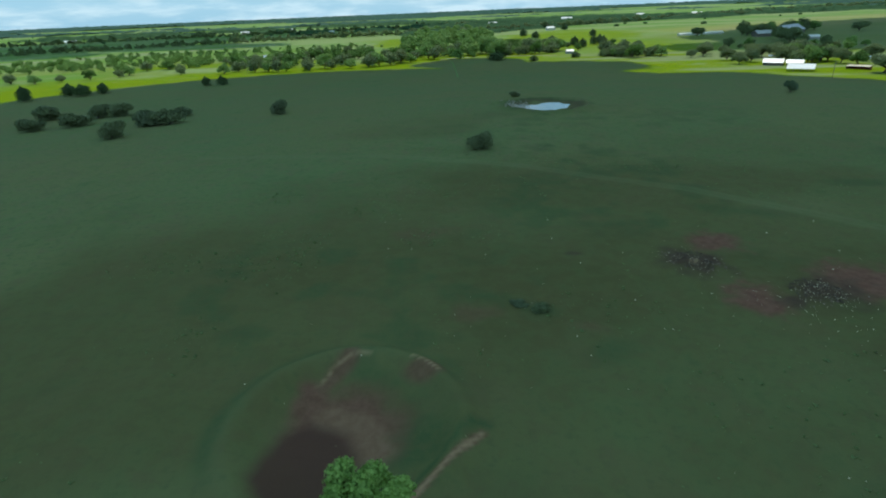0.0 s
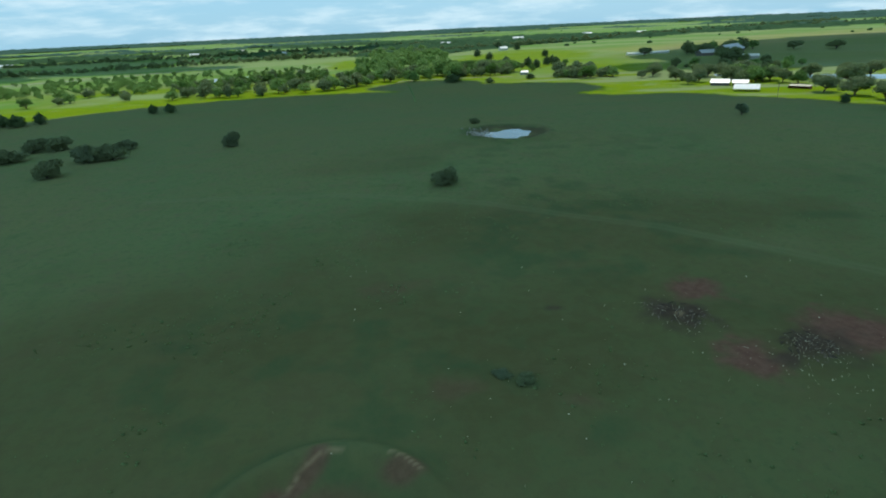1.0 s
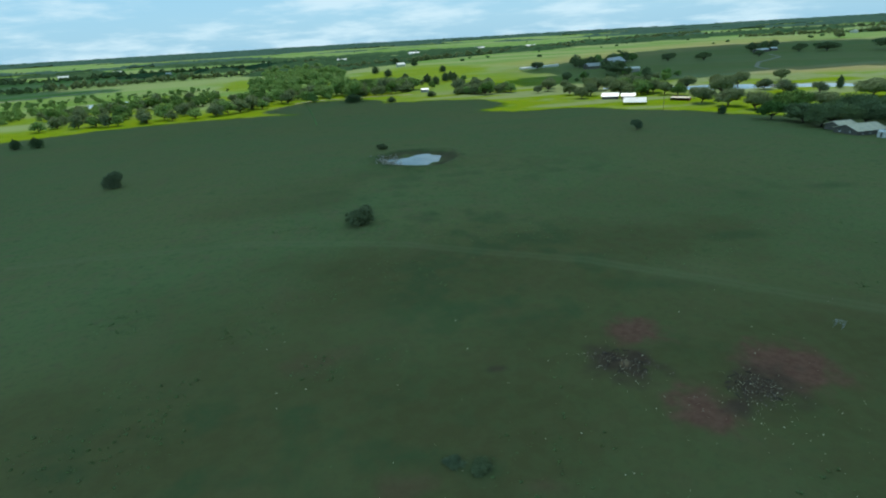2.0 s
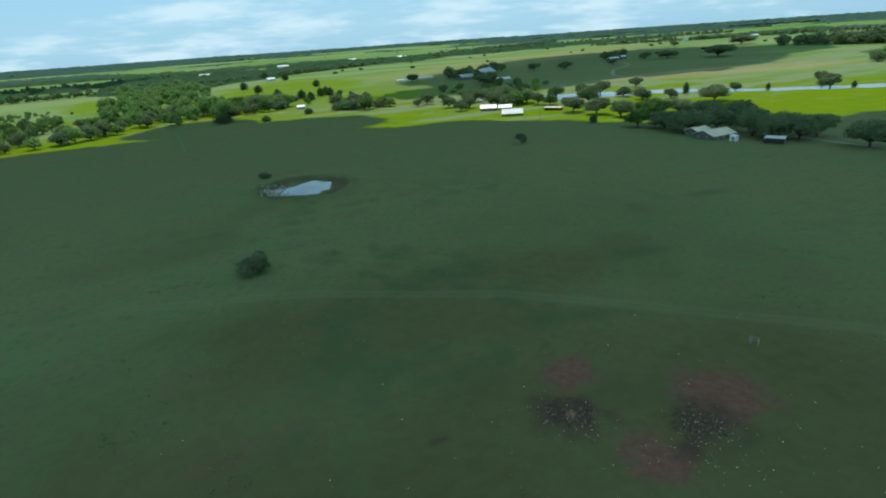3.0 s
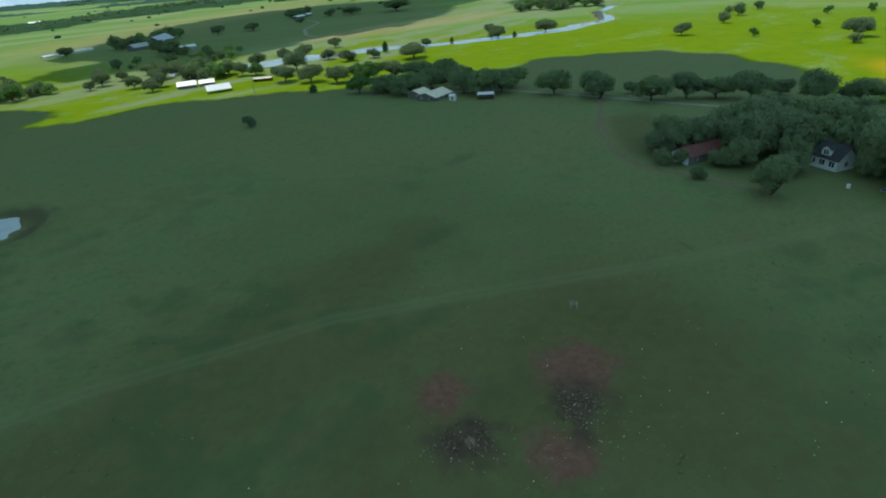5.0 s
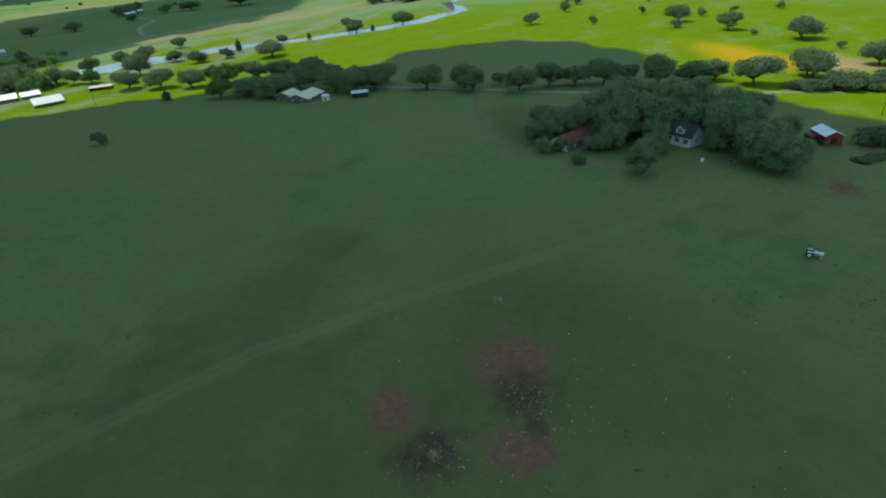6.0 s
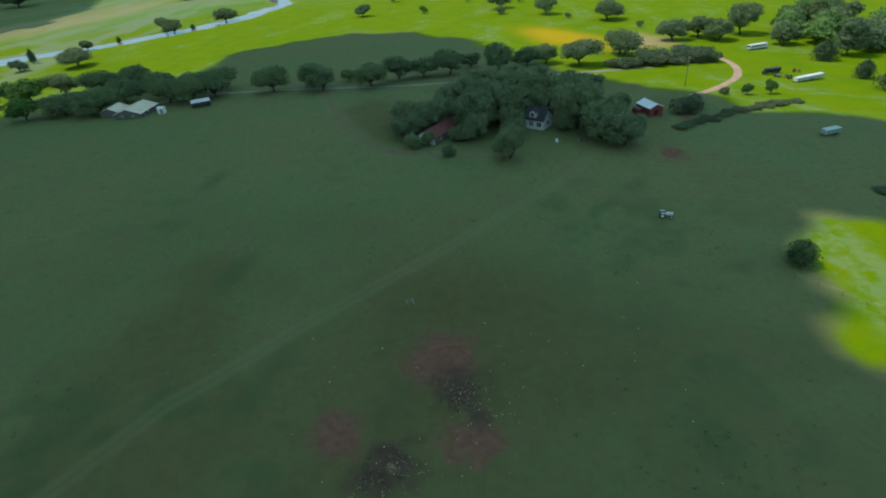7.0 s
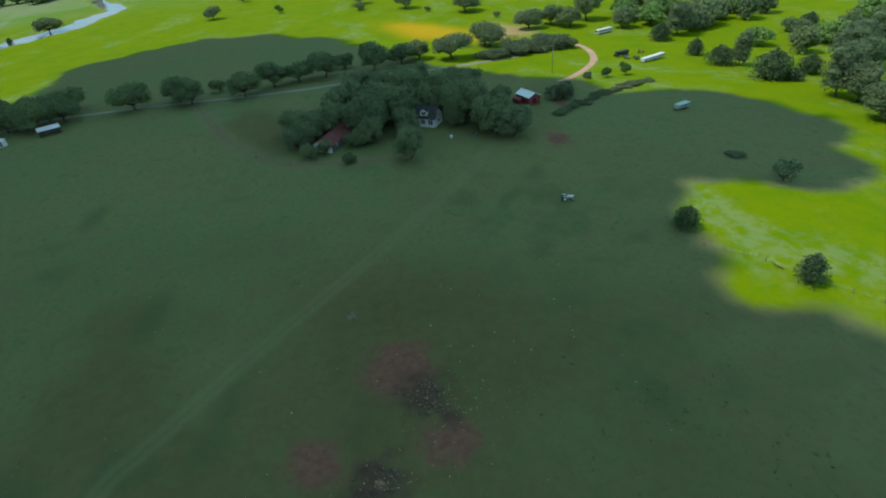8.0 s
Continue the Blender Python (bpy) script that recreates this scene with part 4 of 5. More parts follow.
scatter(-420, 770, 230, 55, 12, 130, 4, 8, "woodland past the swamp", "open scrubby woodland past a swampy pool", 0.4, True)
scatter(-100, 770, 74, 200, 10, 115, 7, 19, "wood along the side creek", "crowded leafy green wood along a side creek", 0.2, True)
scatter(-120, 1060, 70, 170, 10, 100, 9, 17, "wood farther up the side creek", "leafy green wood farther up a side creek", 0.2, True)
scatter(4, 655, 36, 52, -20, 44, 10, 17, "clump by the field gate")
scatter(98, 560, 34, 18, -25, 24, 10, 16, "long dark clump of oaks")
scatter(70, 690, 90, 55, 0, 16, 6, 10, "scattered trees on the green slope", "small tree dotted on a bright green slope", 0.5)
scatter(212, 462, 28, 14, -30, 12, 9, 15, "trees behind the white barns")
scatter(352, 822, 66, 22, 20, 26, 10, 18, "trees round the hill barns", "dark tree shading the hill barns", 0.0)
scatter(270, 600, 80, 60, 0, 24, 6, 12, "trees below the hill barns", "dark scrub tree on the shaded slope", 0.05)
scatter(1000, 640, 34, 175, 14, 90, 14, 24, "dark far wood", "long dark wood on a far rise", 0.0, True)
scatter(730, 402, 60, 26, -55, 26, 12, 20, "dark copse past the creek", "dark tree of a copse past the creek", 0.0)
scatter(648, 866, 34, 12, 20, 9, 10, 18, "trees round the hill shed", "dark tree beside the hill shed", 0.0)
scatter(318, -165, 50, 48, -15, 26, 11, 17, "wood behind the bus", "dark tree of the small wood behind the parked bus", 0.0)
scatter(205, -180, 42, 30, 0, 12, 9, 15, "wood beside the meadow", "dark tree of the wood beside the meadow", 0.0)
scatter(600, 60, 150, 120, 0, 14, 7, 14, "trees dotted on the far meadow", "round tree dotted on the far meadow", 0.2)
grove("oak", [(283, 655, 17, 13), (296, 668, 19, 15), (310, 690, 18, 14), (299, 704, 18, 15), (239, 815, 17, 12), (169, 555, 14, 11), (200, 505, 15, 11), (216, 482, 15, 12)], "dark oak shading the hill barns", "oaks round the hill barns")
grove("oak", [(723, 704, 42, 19), (680, 770, 30, 13), (650, 790, 20, 12), (480, 773, 24, 12), (440, 800, 20, 12), (990, 898, 46, 18), (944, 1037, 20, 12), (560, 760, 16, 10)], "wide dark oak alone on the grazed hill", "oaks of the hill")

# far hedgerows and woods out to the skyline, past counting
rng = np.random.default_rng(23)
ico = bmesh.new()
bmesh.ops.create_icosphere(ico, subdivisions=1, radius=1.0)
ico.verts.index_update()
IV, IF = np.array([tuple(v.co) for v in ico.verts]), [tuple(v.index for v in f.verts) for f in ico.faces]
ico.free()


SIDE_CREEK = [(-120, 1075), (-71, 1115), (16, 1184), (129, 1278), (264, 1354), (433, 1456), (660, 1612), (933, 1822), (1300, 2080)]
HEDGES = [[(-1500, 520), (-1100, 690), (-817, 829), (-672, 937), (-536, 1013), (-400, 1080), (-219, 1134), (-120, 1180)],
          SIDE_CREEK, [(1018, 1740), (1344, 1735), (1700, 1560)], [(1000, 1400), (1250, 1210), (1560, 990), (1900, 720), (2200, 350)],
          [(-1400, 1000), (-900, 1240), (-500, 1380), (-100, 1500)], [(1250, 500), (1500, 250), (1650, -100)], [(640, -120), (900, 40), (1150, 130)]]
for line in HEDGES:
    for (ax, ay), (bx, by) in zip(line, line[1:]):
        n = int(math.hypot(bx - ax, by - ay) / 3.6)
        for k in range(n):
            f = (k + rng.random()) / n
            w = 6 + 8 * rng.random() ** 2
            x, y = ax + (bx - ax) * f + rng.normal() * 3, ay + (by - ay) * f + abs(rng.normal()) * 9
            join_tree(("hedgerows", "dark hedgerows of trees between far fields"), FAR[k % 3], Matrix.Translation((x, y, gz(x, y) - 0.3)) @ Matrix.Rotation(rng.random() * 6.28, 4, "Z") @ Matrix.Diagonal((w / 14, w / 14, w * (0.7 + 0.4 * rng.random()) / 12, 1)))
# woods as low mounds of crowns: patches nearer, an unbroken belt towards the skyline
PATCHES = [(-70, 1190, 60, 80, 60), (-140, 1300, 90, 70, 90), (160, 1500, 140, 55, 110), (340, 1650, 170, 45, 120), (-60, 1560, 120, 60, 100), (-1150, 1560, 240, 110, 300), (-850, 1720, 130, 55, 110), (-660, 1514, 70, 40, 50), (-330, 1350, 60, 60, 50), (-190, 1450, 90, 150, 150), (60, 1400, 150, 110, 220), (330, 1480, 220, 90, 260), (700, 1600, 260, 80, 260),
           (-480, 1290, 60, 30, 40), (1500, 1250, 260, 90, 220), (150, 1850, 320, 60, 260), (-420, 1900, 260, 60, 200), (1250, 1650, 300, 70, 220), (1900, 500, 120, 240, 200), (1500, -250, 120, 300, 220), (900, -350, 120, 160, 160)]


def canopy(X, Y, cover, name, label, tall, mat):
    """One rolling sheet of tree tops over a grid of land, ending at the ground where the cover ends."""
    crowns = tall * (0.5 + 0.6 * fbm(X, Y, 34, 77, 3)) + 0.9 * tall * (vnoise(X / 15.0, Y / 15.0, 78) - 0.5)
    H = ground(X, Y) - 0.8 + crowns * step(-0.05, 0.35, cover)
    live = cover > -0.06
    index = -np.ones(X.shape, int)
    index[live] = np.arange(live.sum())
    verts = np.stack([X[live], Y[live], H[live]], 1)
    q = np.stack([index[:-1, :-1], index[:-1, 1:], index[1:, 1:], index[1:, :-1]], -1).reshape(-1, 4)
    q = q[(q >= 0).all(1)]
    return tagged(arrays(name, verts, q, mat), label, "woods", "", "stuff")


cx_, cy_ = np.meshgrid(np.arange(-1450, 2080, 8.0), np.arange(-600, 2000, 8.0))
near_cover = np.full(cx_.shape, -1.0)
for px, py, rx, ry, n in PATCHES:
    near_cover = np.maximum(near_cover, 1 - oval(cx_, cy_, px, py, rx * 1.1, ry * 1.1))
near_cover = np.maximum(near_cover, 1 - polydist(cx_, cy_, [(x - 30, y + 62) for x, y in SIDE_CREEK]) / 82)
near_cover = np.where(near_cover > -0.8, near_cover + 1.1 * (fbm(cx_, cy_, 75, 74, 4) - 0.5), -1)
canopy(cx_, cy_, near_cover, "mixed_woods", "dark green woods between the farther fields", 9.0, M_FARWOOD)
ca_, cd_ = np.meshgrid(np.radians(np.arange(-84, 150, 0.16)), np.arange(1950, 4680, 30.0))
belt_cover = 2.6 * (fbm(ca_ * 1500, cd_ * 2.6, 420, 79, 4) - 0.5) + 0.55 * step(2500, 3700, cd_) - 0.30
canopy(np.sin(ca_) * cd_, np.cos(ca_) * cd_, belt_cover, "skyline_woods", "unbroken dark blue-green woods along the skyline, haze in their colour", 10.0, M_HAZEWOOD)
spots = []
loose = rng.random((320, 3))
q, dd = np.radians(-78 + 220 * loose[:, 0]), 1150 + 1500 * loose[:, 1]
spots.append(np.stack([np.sin(q) * dd, np.cos(q) * dd, 3 + 3 * loose[:, 2]], 1))
spots = np.concatenate(spots)
SZ = ground(spots[:, 0], spots[:, 1])
k = 0.9 + 0.2 * rng.random((len(spots), len(IV)))
W = spots[:, 2][:, None]
allv = np.stack([spots[:, 0][:, None] + IV[None, :, 0] * W * k, spots[:, 1][:, None] + IV[None, :, 1] * W * k, SZ[:, None] + W * 0.25 + IV[None, :, 2] * W * 0.62 * k], -1).reshape(-1, 3)
allf = (np.array(IF)[None] + (np.arange(len(spots)) * len(IV))[:, None, None]).reshape(-1, 3)
for (group, label), (vs, fs) in joined.items():
    tagged(arrays("woodland", np.concatenate(vs), fs, M_OAK if "dark" in label else M_WOOD), label, "woods", "", "stuff")
ob = arrays("dotted_trees", allv, allf, M_FARWOOD, None, "", True)
tagged(ob, "small dark trees dotted over the far fields", "woods", "", "stuff")

# ---- tracks ----
ribbon("lane", [(205, 230), (231, 191), (229, 157), (226, 125), (223, 94), (224, 70), (232, 30), (240, -10), (246, -36)], 3.4, 0.16, M_LANE, "pale gravel farm lane along the oaks", 1)
ribbon("dirt_track", [(189, -38), (193, -44), (207, -58), (221, -68), (234, -73), (250, -76), (268, -74)], 3.4, 0.18, M_TRACK, "curving red dirt drive through the meadow", 2, ragged=0.15)
ribbon("hill_track", [(444, 585), (452, 620), (500, 680), (573, 732), (600, 790)], 5.0, 0.4, M_LANE, "pale dirt track climbing the far hill", 5)
ribbon("field_edge_track", [(-95, 585), (-82, 598), (-60, 602), (-40, 600), (0, 602), (30, 596)], 5.0, 0.3, M_LANE, "pale track along the pasture edge below the wood", 7, 4.0)
ribbon("far_road", [(-1300, 560), (-900, 640), (-689, 690), (-560, 800), (-430, 960)], 7.0, 0.5, M_LANE, "pale country road far beyond the woodland", 6, 8.0)


ribbon("field_ditch", [(-92, 620), (-77, 542), (-68, 470), (-61, 410)], 1.4, 0.2, M_FRESH, "narrow ditch of dark rank grass down the pasture", 8, 5.0)


# ---- buildings ----
def ribbed_sheet(bm, length, depth, thick, y0):
    """One folded sheet with standing ribs every metre or so: along x, from y0 over depth."""
    n = max(4, int(length / 1.2))
    prof = []
    for k in range(n + 1):
        x = -length / 2 + 0.06 + (length - 0.12) * k / n
        prof += [(x - 0.05, thick / 2), (x - 0.03, thick / 2 + 0.06), (x + 0.03, thick / 2 + 0.06), (x + 0.05, thick / 2)]
    prof = [(-length / 2, -thick / 2), (-length / 2, thick / 2)] + prof + [(length / 2, thick / 2), (length / 2, -thick / 2)]
    rows = [[bm.verts.new((x, y, z)) for x, z in prof] for y in (y0, y0 + depth)]
    for k in range(len(prof)):
        m = (k + 1) % len(prof)
        bm.faces.new((rows[0][k], rows[0][m], rows[1][m], rows[1][k]))
    bm.faces.new(rows[0][::-1])
    bm.faces.new(rows[1])
    bmesh.ops.recalc_face_normals(bm, faces=bm.faces[:])


def sheet_roof(name, length, run, rise, thick, mat, parent, side, eave_z, half, over, label=""):
    """One slope of a gable roof along x; side: +1 or -1 in y."""
    bm = bmesh.new()
    slope = math.hypot(run, rise) + over
    ribbed_sheet(bm, length + 2 * over, slope, thick, 0 if side > 0 else -slope)
    c = Matrix.Translation((0, 0, eave_z + rise + 0.03)) @ Matrix.Rotation(-side * math.atan2(rise, run), 4, "X")
    bmesh.ops.transform(bm, matrix=c, verts=bm.verts[:])
    return part(name, bm, mat, parent, label)


def wall_with_holes(name, w, h, thick, holes, mat, parent, m, gable=0.0):
    """A wall in the xz plane, its foot at z 0, with openings of (x, z, width, height) through it and a gable on top."""
    xs = sorted({-w / 2, w / 2, *[v for x, z, a, c in holes for v in (x - a / 2, x + a / 2)]})
    zs = sorted({-0.6, h, *[v for x, z, a, c in holes for v in (z - c / 2, z + c / 2)]})
    bm = bmesh.new()
    for x0, x1 in zip(xs, xs[1:]):
        for z0, z1 in zip(zs, zs[1:]):
            cx, cz = (x0 + x1) / 2, (z0 + z1) / 2
            if any(abs(cx - x) < a / 2 and abs(cz - z) < c / 2 for x, z, a, c in holes):
                continue
            box(bm, (cx, 0, cz), (x1 - x0, thick, z1 - z0))
    if gable:
        v = [bm.verts.new(p) for p in ((-w / 2, -thick / 2, h), (w / 2, -thick / 2, h), (0, -thick / 2, h + gable), (-w / 2, thick / 2, h), (w / 2, thick / 2, h), (0, thick / 2, h + gable))]
        for f in ((0, 1, 2), (5, 4, 3), (0, 3, 4, 1), (1, 4, 5, 2), (2, 5, 3, 0)):
            bm.faces.new([v[i] for i in f])
    ob = part(name, bm, mat, parent)
    ob.matrix_basis = m
    return ob


def window(parent, m, w, h, frame_mat, panes=2):
    """A window set in a wall's opening: frame, glazing bars and panes."""
    bm = bmesh.new()
    t = 0.09
    for c, s in (((0, 0, h / 2), (w + t, 0.16, t)), ((0, 0, -h / 2), (w + 0.2, 0.24, t)), ((-w / 2, 0, 0), (t, 0.16, h - t)), ((w / 2, 0, 0), (t, 0.16, h - t)), ((0, 0, 0), (w - t, 0.1, 0.05))):
        box(bm, c, s)
    for k in range(1, panes):
        box(bm, (-w / 2 + w * k / panes, 0, 0), (0.16, 0.15, h - t))
    win = part("window", bm, frame_mat, parent)
    win.matrix_basis = m
    for k in range(panes):
        boxed("pane", (-w / 2 + w * (k + 0.5) / panes, 0.0, 0), (w / panes - 0.12, 0.03, h - t), M_GLASS, win)
    return win


def gable_house(name, x, y, turn, length, width, eave, rise, wall_mat, roof_mat, label, category, front=(), back=(), ends=((), ()), over=0.4, roof_label="", trim=None, door=None, lift=0.0, end_mat=None):
    """A house along its local x with the front to -y. Openings are (x, z, width, height)."""
    base = min(gz(x + a, y + c) for a in (-length / 3, length / 3) for c in (-width / 3, width / 3))
    root = thing(name, Matrix.Translation((x, y, base + 0.25 + lift)) @ Matrix.Rotation(radians(turn), 4, "Z"), label, category)
    th = 0.2
    sides = (("wall", front, length, pose(0, -width / 2 + th / 2, 0), 0), ("wall", back, length, pose(0, width / 2 - th / 2, 0, 0, 0, 180), 0),
             ("wall", ends[0], width - 2 * th - 0.01, pose(-length / 2 + th / 2, 0, 0, 0, 0, -90), rise), ("wall", ends[1], width - 2 * th - 0.01, pose(length / 2 - th / 2, 0, 0, 0, 0, 90), rise))
    for nm, holes, w, mm, g in sides:
        wall = wall_with_holes(nm, w, eave, th, list(holes) + ([door] if door and mm.translation.y < -0.1 else []), (end_mat or wall_mat) if g else wall_mat, root, mm, g * (w / width))
        for hx, hz, hw, hh in holes:
            window(root, mm @ pose(hx, -0.02, hz), hw, hh, trim or M_WHITE, 2 if hw > 0.9 else 1)
    if door:
        leaf = boxed("door", (door[0], -width / 2 + 0.12, door[1]), (door[2] - 0.04, 0.06, door[3] - 0.04), M_DARKWALL, root)
        boxed("handle", (door[0] + door[2] * 0.38, -width / 2 + 0.07, door[1]), (0.05, 0.06, 0.14), M_STEEL, leaf)
    boxed("foundation", (0, 0, -0.45), (length + 0.1, width + 0.1, 0.5), M_GREYWALL, root)
    for side in (-1, 1):
        sheet_roof("roof", length, width / 2, rise, 0.1, roof_mat, root, side, eave, width / 2, over, roof_label)
    boxed("ridge_cap", (0, 0, eave + rise + 0.12), (length + 2 * over, 0.35, 0.1), roof_mat, root)
    return root


def open_shed(name, x, y, turn, length, width, height, slope, roof_mat, label, wall_mat=None, posts=4):
    base = gz(x, y)
    root = thing(name, Matrix.Translation((x, y, base)) @ Matrix.Rotation(radians(turn), 4, "Z"), label, "shed")
    for k in range(posts):
        for side in (-1, 1):
            px = -length / 2 + 0.3 + (length - 0.6) * k / (posts - 1)
            hh = height + slope * side / 2 * 0.9
            boxed("post", (px, side * (width / 2 - 0.25), hh / 2 - 0.2), (0.18, 0.18, hh + 0.2), M_POST, root)
    bm = bmesh.new()
    ang = Matrix.Rotation(math.atan2(slope, width), 4, "X")
    ribbed_sheet(bm, length, math.hypot(width, slope), 0.12, -math.hypot(width, slope) / 2)
    bmesh.ops.transform(bm, matrix=Matrix.Translation((0, 0, height + 0.12)) @ ang, verts=bm.verts[:])
    part("roof", bm, roof_mat, root)
    if wall_mat:
        boxed("back_wall", (0, width / 2 - 0.1, (height + slope / 2) / 2 - 0.15), (length - 0.5, 0.12, height + slope / 2 - 0.1), wall_mat, root)
        for sx in (-1, 1):
            boxed("side_wall", (sx * (length / 2 - 0.12), 0.1, height / 2 - 0.25), (0.12, width - 0.9, height - 0.3), wall_mat, root)
    return root


# old white farmhouse with a dormer
h2 = gable_house("farmhouse", 153.2, 25.4, -122, 8.2, 7.4, 3.3, 3.5, M_WHITE, M_SLATE, "white two-storey farmhouse with a dark shingle roof and dormer", "house",
                 front=((-3.1, 1.75, 0.7, 1.5), (-0.6, 1.75, 1.7, 1.6), (2.4, 1.75, 1.7, 1.6)), back=((-2, 1.7, 1.4, 1.5), (2, 1.7, 1.4, 1.5)), ends=(((0, 1.7, 1.5, 1.5),), ((0, 1.7, 1.5, 1.5),)), over=0.45)
dw, dh = 2.8, 1.8
dm = pose(-0.3, -3.1, 3.75)
wall_with_holes("dormer_front", dw, dh, 0.16, [(0, 1.0, 1.6, 1.2)], M_WHITE, h2, dm, 1.0)
window(h2, dm @ pose(0, -0.02, 1.0), 1.6, 1.2, M_WHITE, 2)
for sx in (-1, 1):
    boxed("dormer_cheek", (-0.3 + sx * (dw / 2 - 0.08), -1.75, 3.75 + dh / 2 - 0.2), (0.14, 2.5, dh + 0.4), M_WHITE, h2)
    bm = bmesh.new()
    box(bm, (sx * 0.92, 0, 0), (1.95, 3.4, 0.09))
    bmesh.ops.transform(bm, matrix=Matrix.Translation((-0.3, -1.7, 3.75 + dh + 1.02)) @ Matrix.Rotation(sx * math.atan2(1.0, dw / 2), 4, "Y"), verts=bm.verts[:])
    part("dormer_roof", bm, M_SLATE, h2)
boxed("chimney", (2.6, 0.6, 6.4), (0.7, 0.7, 1.8), M_RUST, h2, "", 0.03)

# long cottage with a rusty red roof and white gable
gable_house("cottage", 145.4, 60.1, -28.6, 17.0, 7.4, 2.7, 2.0, M_DARKWALL, M_RUST, "weathered dark cottage with a rusty red tin roof and white gable", "house", front=((-5, 1.5, 1.0, 1.2), (0, 1.5, 1.0, 1.2), (4.5, 1.5, 1.0, 1.2)),
            ends=(((-1.8, 1.4, 1.0, 1.3), (1.4, 1.4, 1.0, 1.3)), ()), over=0.5, end_mat=M_WHITE)
# red barn with a white roof
barn = gable_house("red_barn", 164.3, -16.2, 21, 8.2, 5.6, 3.2, 1.3, M_RED, M_WHITEROOF, "small red board barn with a white metal roof and rusty lean-to", "barn", ends=(((0, 1.5, 1.8, 1.9),), ()), over=0.25, trim=M_RED)
boxed("lean_to_wall", (1.9, 4.55, 0.6), (4.2, 0.12, 2.2), M_RED, barn)
boxed("lean_to_wall", (-0.14, 3.66, 0.6), (0.12, 1.6, 2.2), M_RED, barn)
boxed("lean_to_roof", (1.9, 3.78, 2.1), (4.5, 2.0, 0.1), M_RUST, barn, "rusty tin lean-to roof", 0.0, Matrix.Rotation(radians(-14), 4, "X"))
# low farmhouse under the oaks
gable_house("low_farmhouse", 198.0, 210.0, 2, 15.0, 12.5, 2.5, 2.0, M_DARKWALL, M_PALEROOF, "low dark farmhouse with a pale tin gable roof", "house", front=((-4.5, 1.5, 1.5, 1.2), (-0.5, 1.5, 1.5, 1.2), (5.2, 1.5, 1.5, 1.2)),
            ends=(((-3, 1.5, 1.4, 1.2), (2.5, 1.5, 1.4, 1.2)), ((0, 1.5, 1.4, 1.2),)), over=0.7, door=(2.2, 1.05, 1.0, 2.1))
gable_house("house_wing", 200.0, 222.5, 2, 9.5, 9.0, 2.6, 1.6, M_DARKWALL, M_PALEROOF, "dark wing with a pale tin roof beside the low farmhouse", "house", front=((2.6, 1.5, 1.4, 1.2),), over=0.5)
open_shed("carport", 204.0, 180.5, -60, 8.6, 4.5, 2.8, 0.5, M_WHITEROOF, "open-fronted shed with a pale flat roof under the oaks", M_DARKWALL)
gable_house("garden_hut", 196.0, 196.0, -85, 3.0, 2.6, 2.3, 0.6, M_WHITE, M_WHITEROOF, "small white hut with a dark open doorway", "hut", over=0.15, door=(0.3, 1.0, 1.0, 2.0))
# white-roofed barns across the pasture
gable_house("hay_barn", 182, 438, -30, 13, 11, 2.2, 2.2, M_DARKWALL, M_WHITEROOF, "dark-sided hay barn with a bright white metal roof", "barn", over=0.6)
gable_house("machine_barn", 194.5, 431, -30, 10.5, 9, 2.0, 1.9, M_DARKWALL, M_WHITEROOF, "dark machine barn with a bright white metal roof", "barn", over=0.6)
open_shed("hay_canopy", 182, 395, -27, 17, 13, 2.9, 2.2, M_WHITEROOF, "open canopy with a bright white metal roof on posts", None, 5)
open_shed("feed_shed", 220, 395, -48, 14.5, 5, 2.2, 0.5, M_PALEROOF, "long low brown feed shed with a pale roof", M_RED, 5)
gable_house("field_hut", 45, 613, 10, 8, 5, 2.6, 1.3, M_GREYWALL, M_BLUEROOF, "small grey hut by the field gate", "hut")
# barns on the far hill
gable_house("great_barn", 345, 786, 46, 56, 20, 6, 6, M_DARKWALL, M_BLUEROOF, "large dark barn with a grey metal roof on the hill", "barn", over=0.8)
gable_house("long_barn", 312, 770, 10, 32, 14, 4, 3.5, M_DARKWALL, M_BLUEROOF, "long dark barn with a grey metal roof", "barn", over=0.8)
gable_house("tin_barn", 322, 680, -20, 18, 11, 4, 2, M_GREYWALL, M_WHITEROOF, "grey barn with a white metal roof below the hill barns", "barn")
gable_house("poultry_house", 238, 848, 14, 32, 7, 1.9, 0.9, M_WHITE, M_WHITEROOF, "long low white poultry house on the slope", "barn")
gable_house("poultry_house", 274, 856, 14, 28, 7, 1.9, 0.9, M_WHITE, M_WHITEROOF, "long low white poultry house on the slope", "barn")
gable_house("hill_shed", 622, 838, 15, 26, 10, 3.5, 1.6, M_DARKWALL, M_WHITEROOF, "dark hill shed with a white roof between trees", "shed")
gable_house("hill_shed", 652, 852, 15, 14, 10, 3.5, 1.6, M_DARKWALL, M_WHITEROOF, "dark hill shed with a white roof between trees", "shed")
far_home = np.random.default_rng(31)
for x, y, s in ((-471, 1276, 26), (-430, 1300, 16), (-720, 1480, 24), (-650, 1620, 22), (-260, 1560, 26), (-60, 1500, 24), (150, 1720, 30), (520, 1750, 26), (1180, 1250, 28), (1320, 1150, 22), (1500, 700, 26), (-1050, 1250, 26), (60, 1120, 16), (380, 1850, 30)):
    gable_house("distant_barn", x, y, float(far_home.random() * 60 - 20), s, s * 0.5, 4, 2.5, M_WHITE, M_WHITEROOF, "tiny pale farm building far off among fields", "barn")


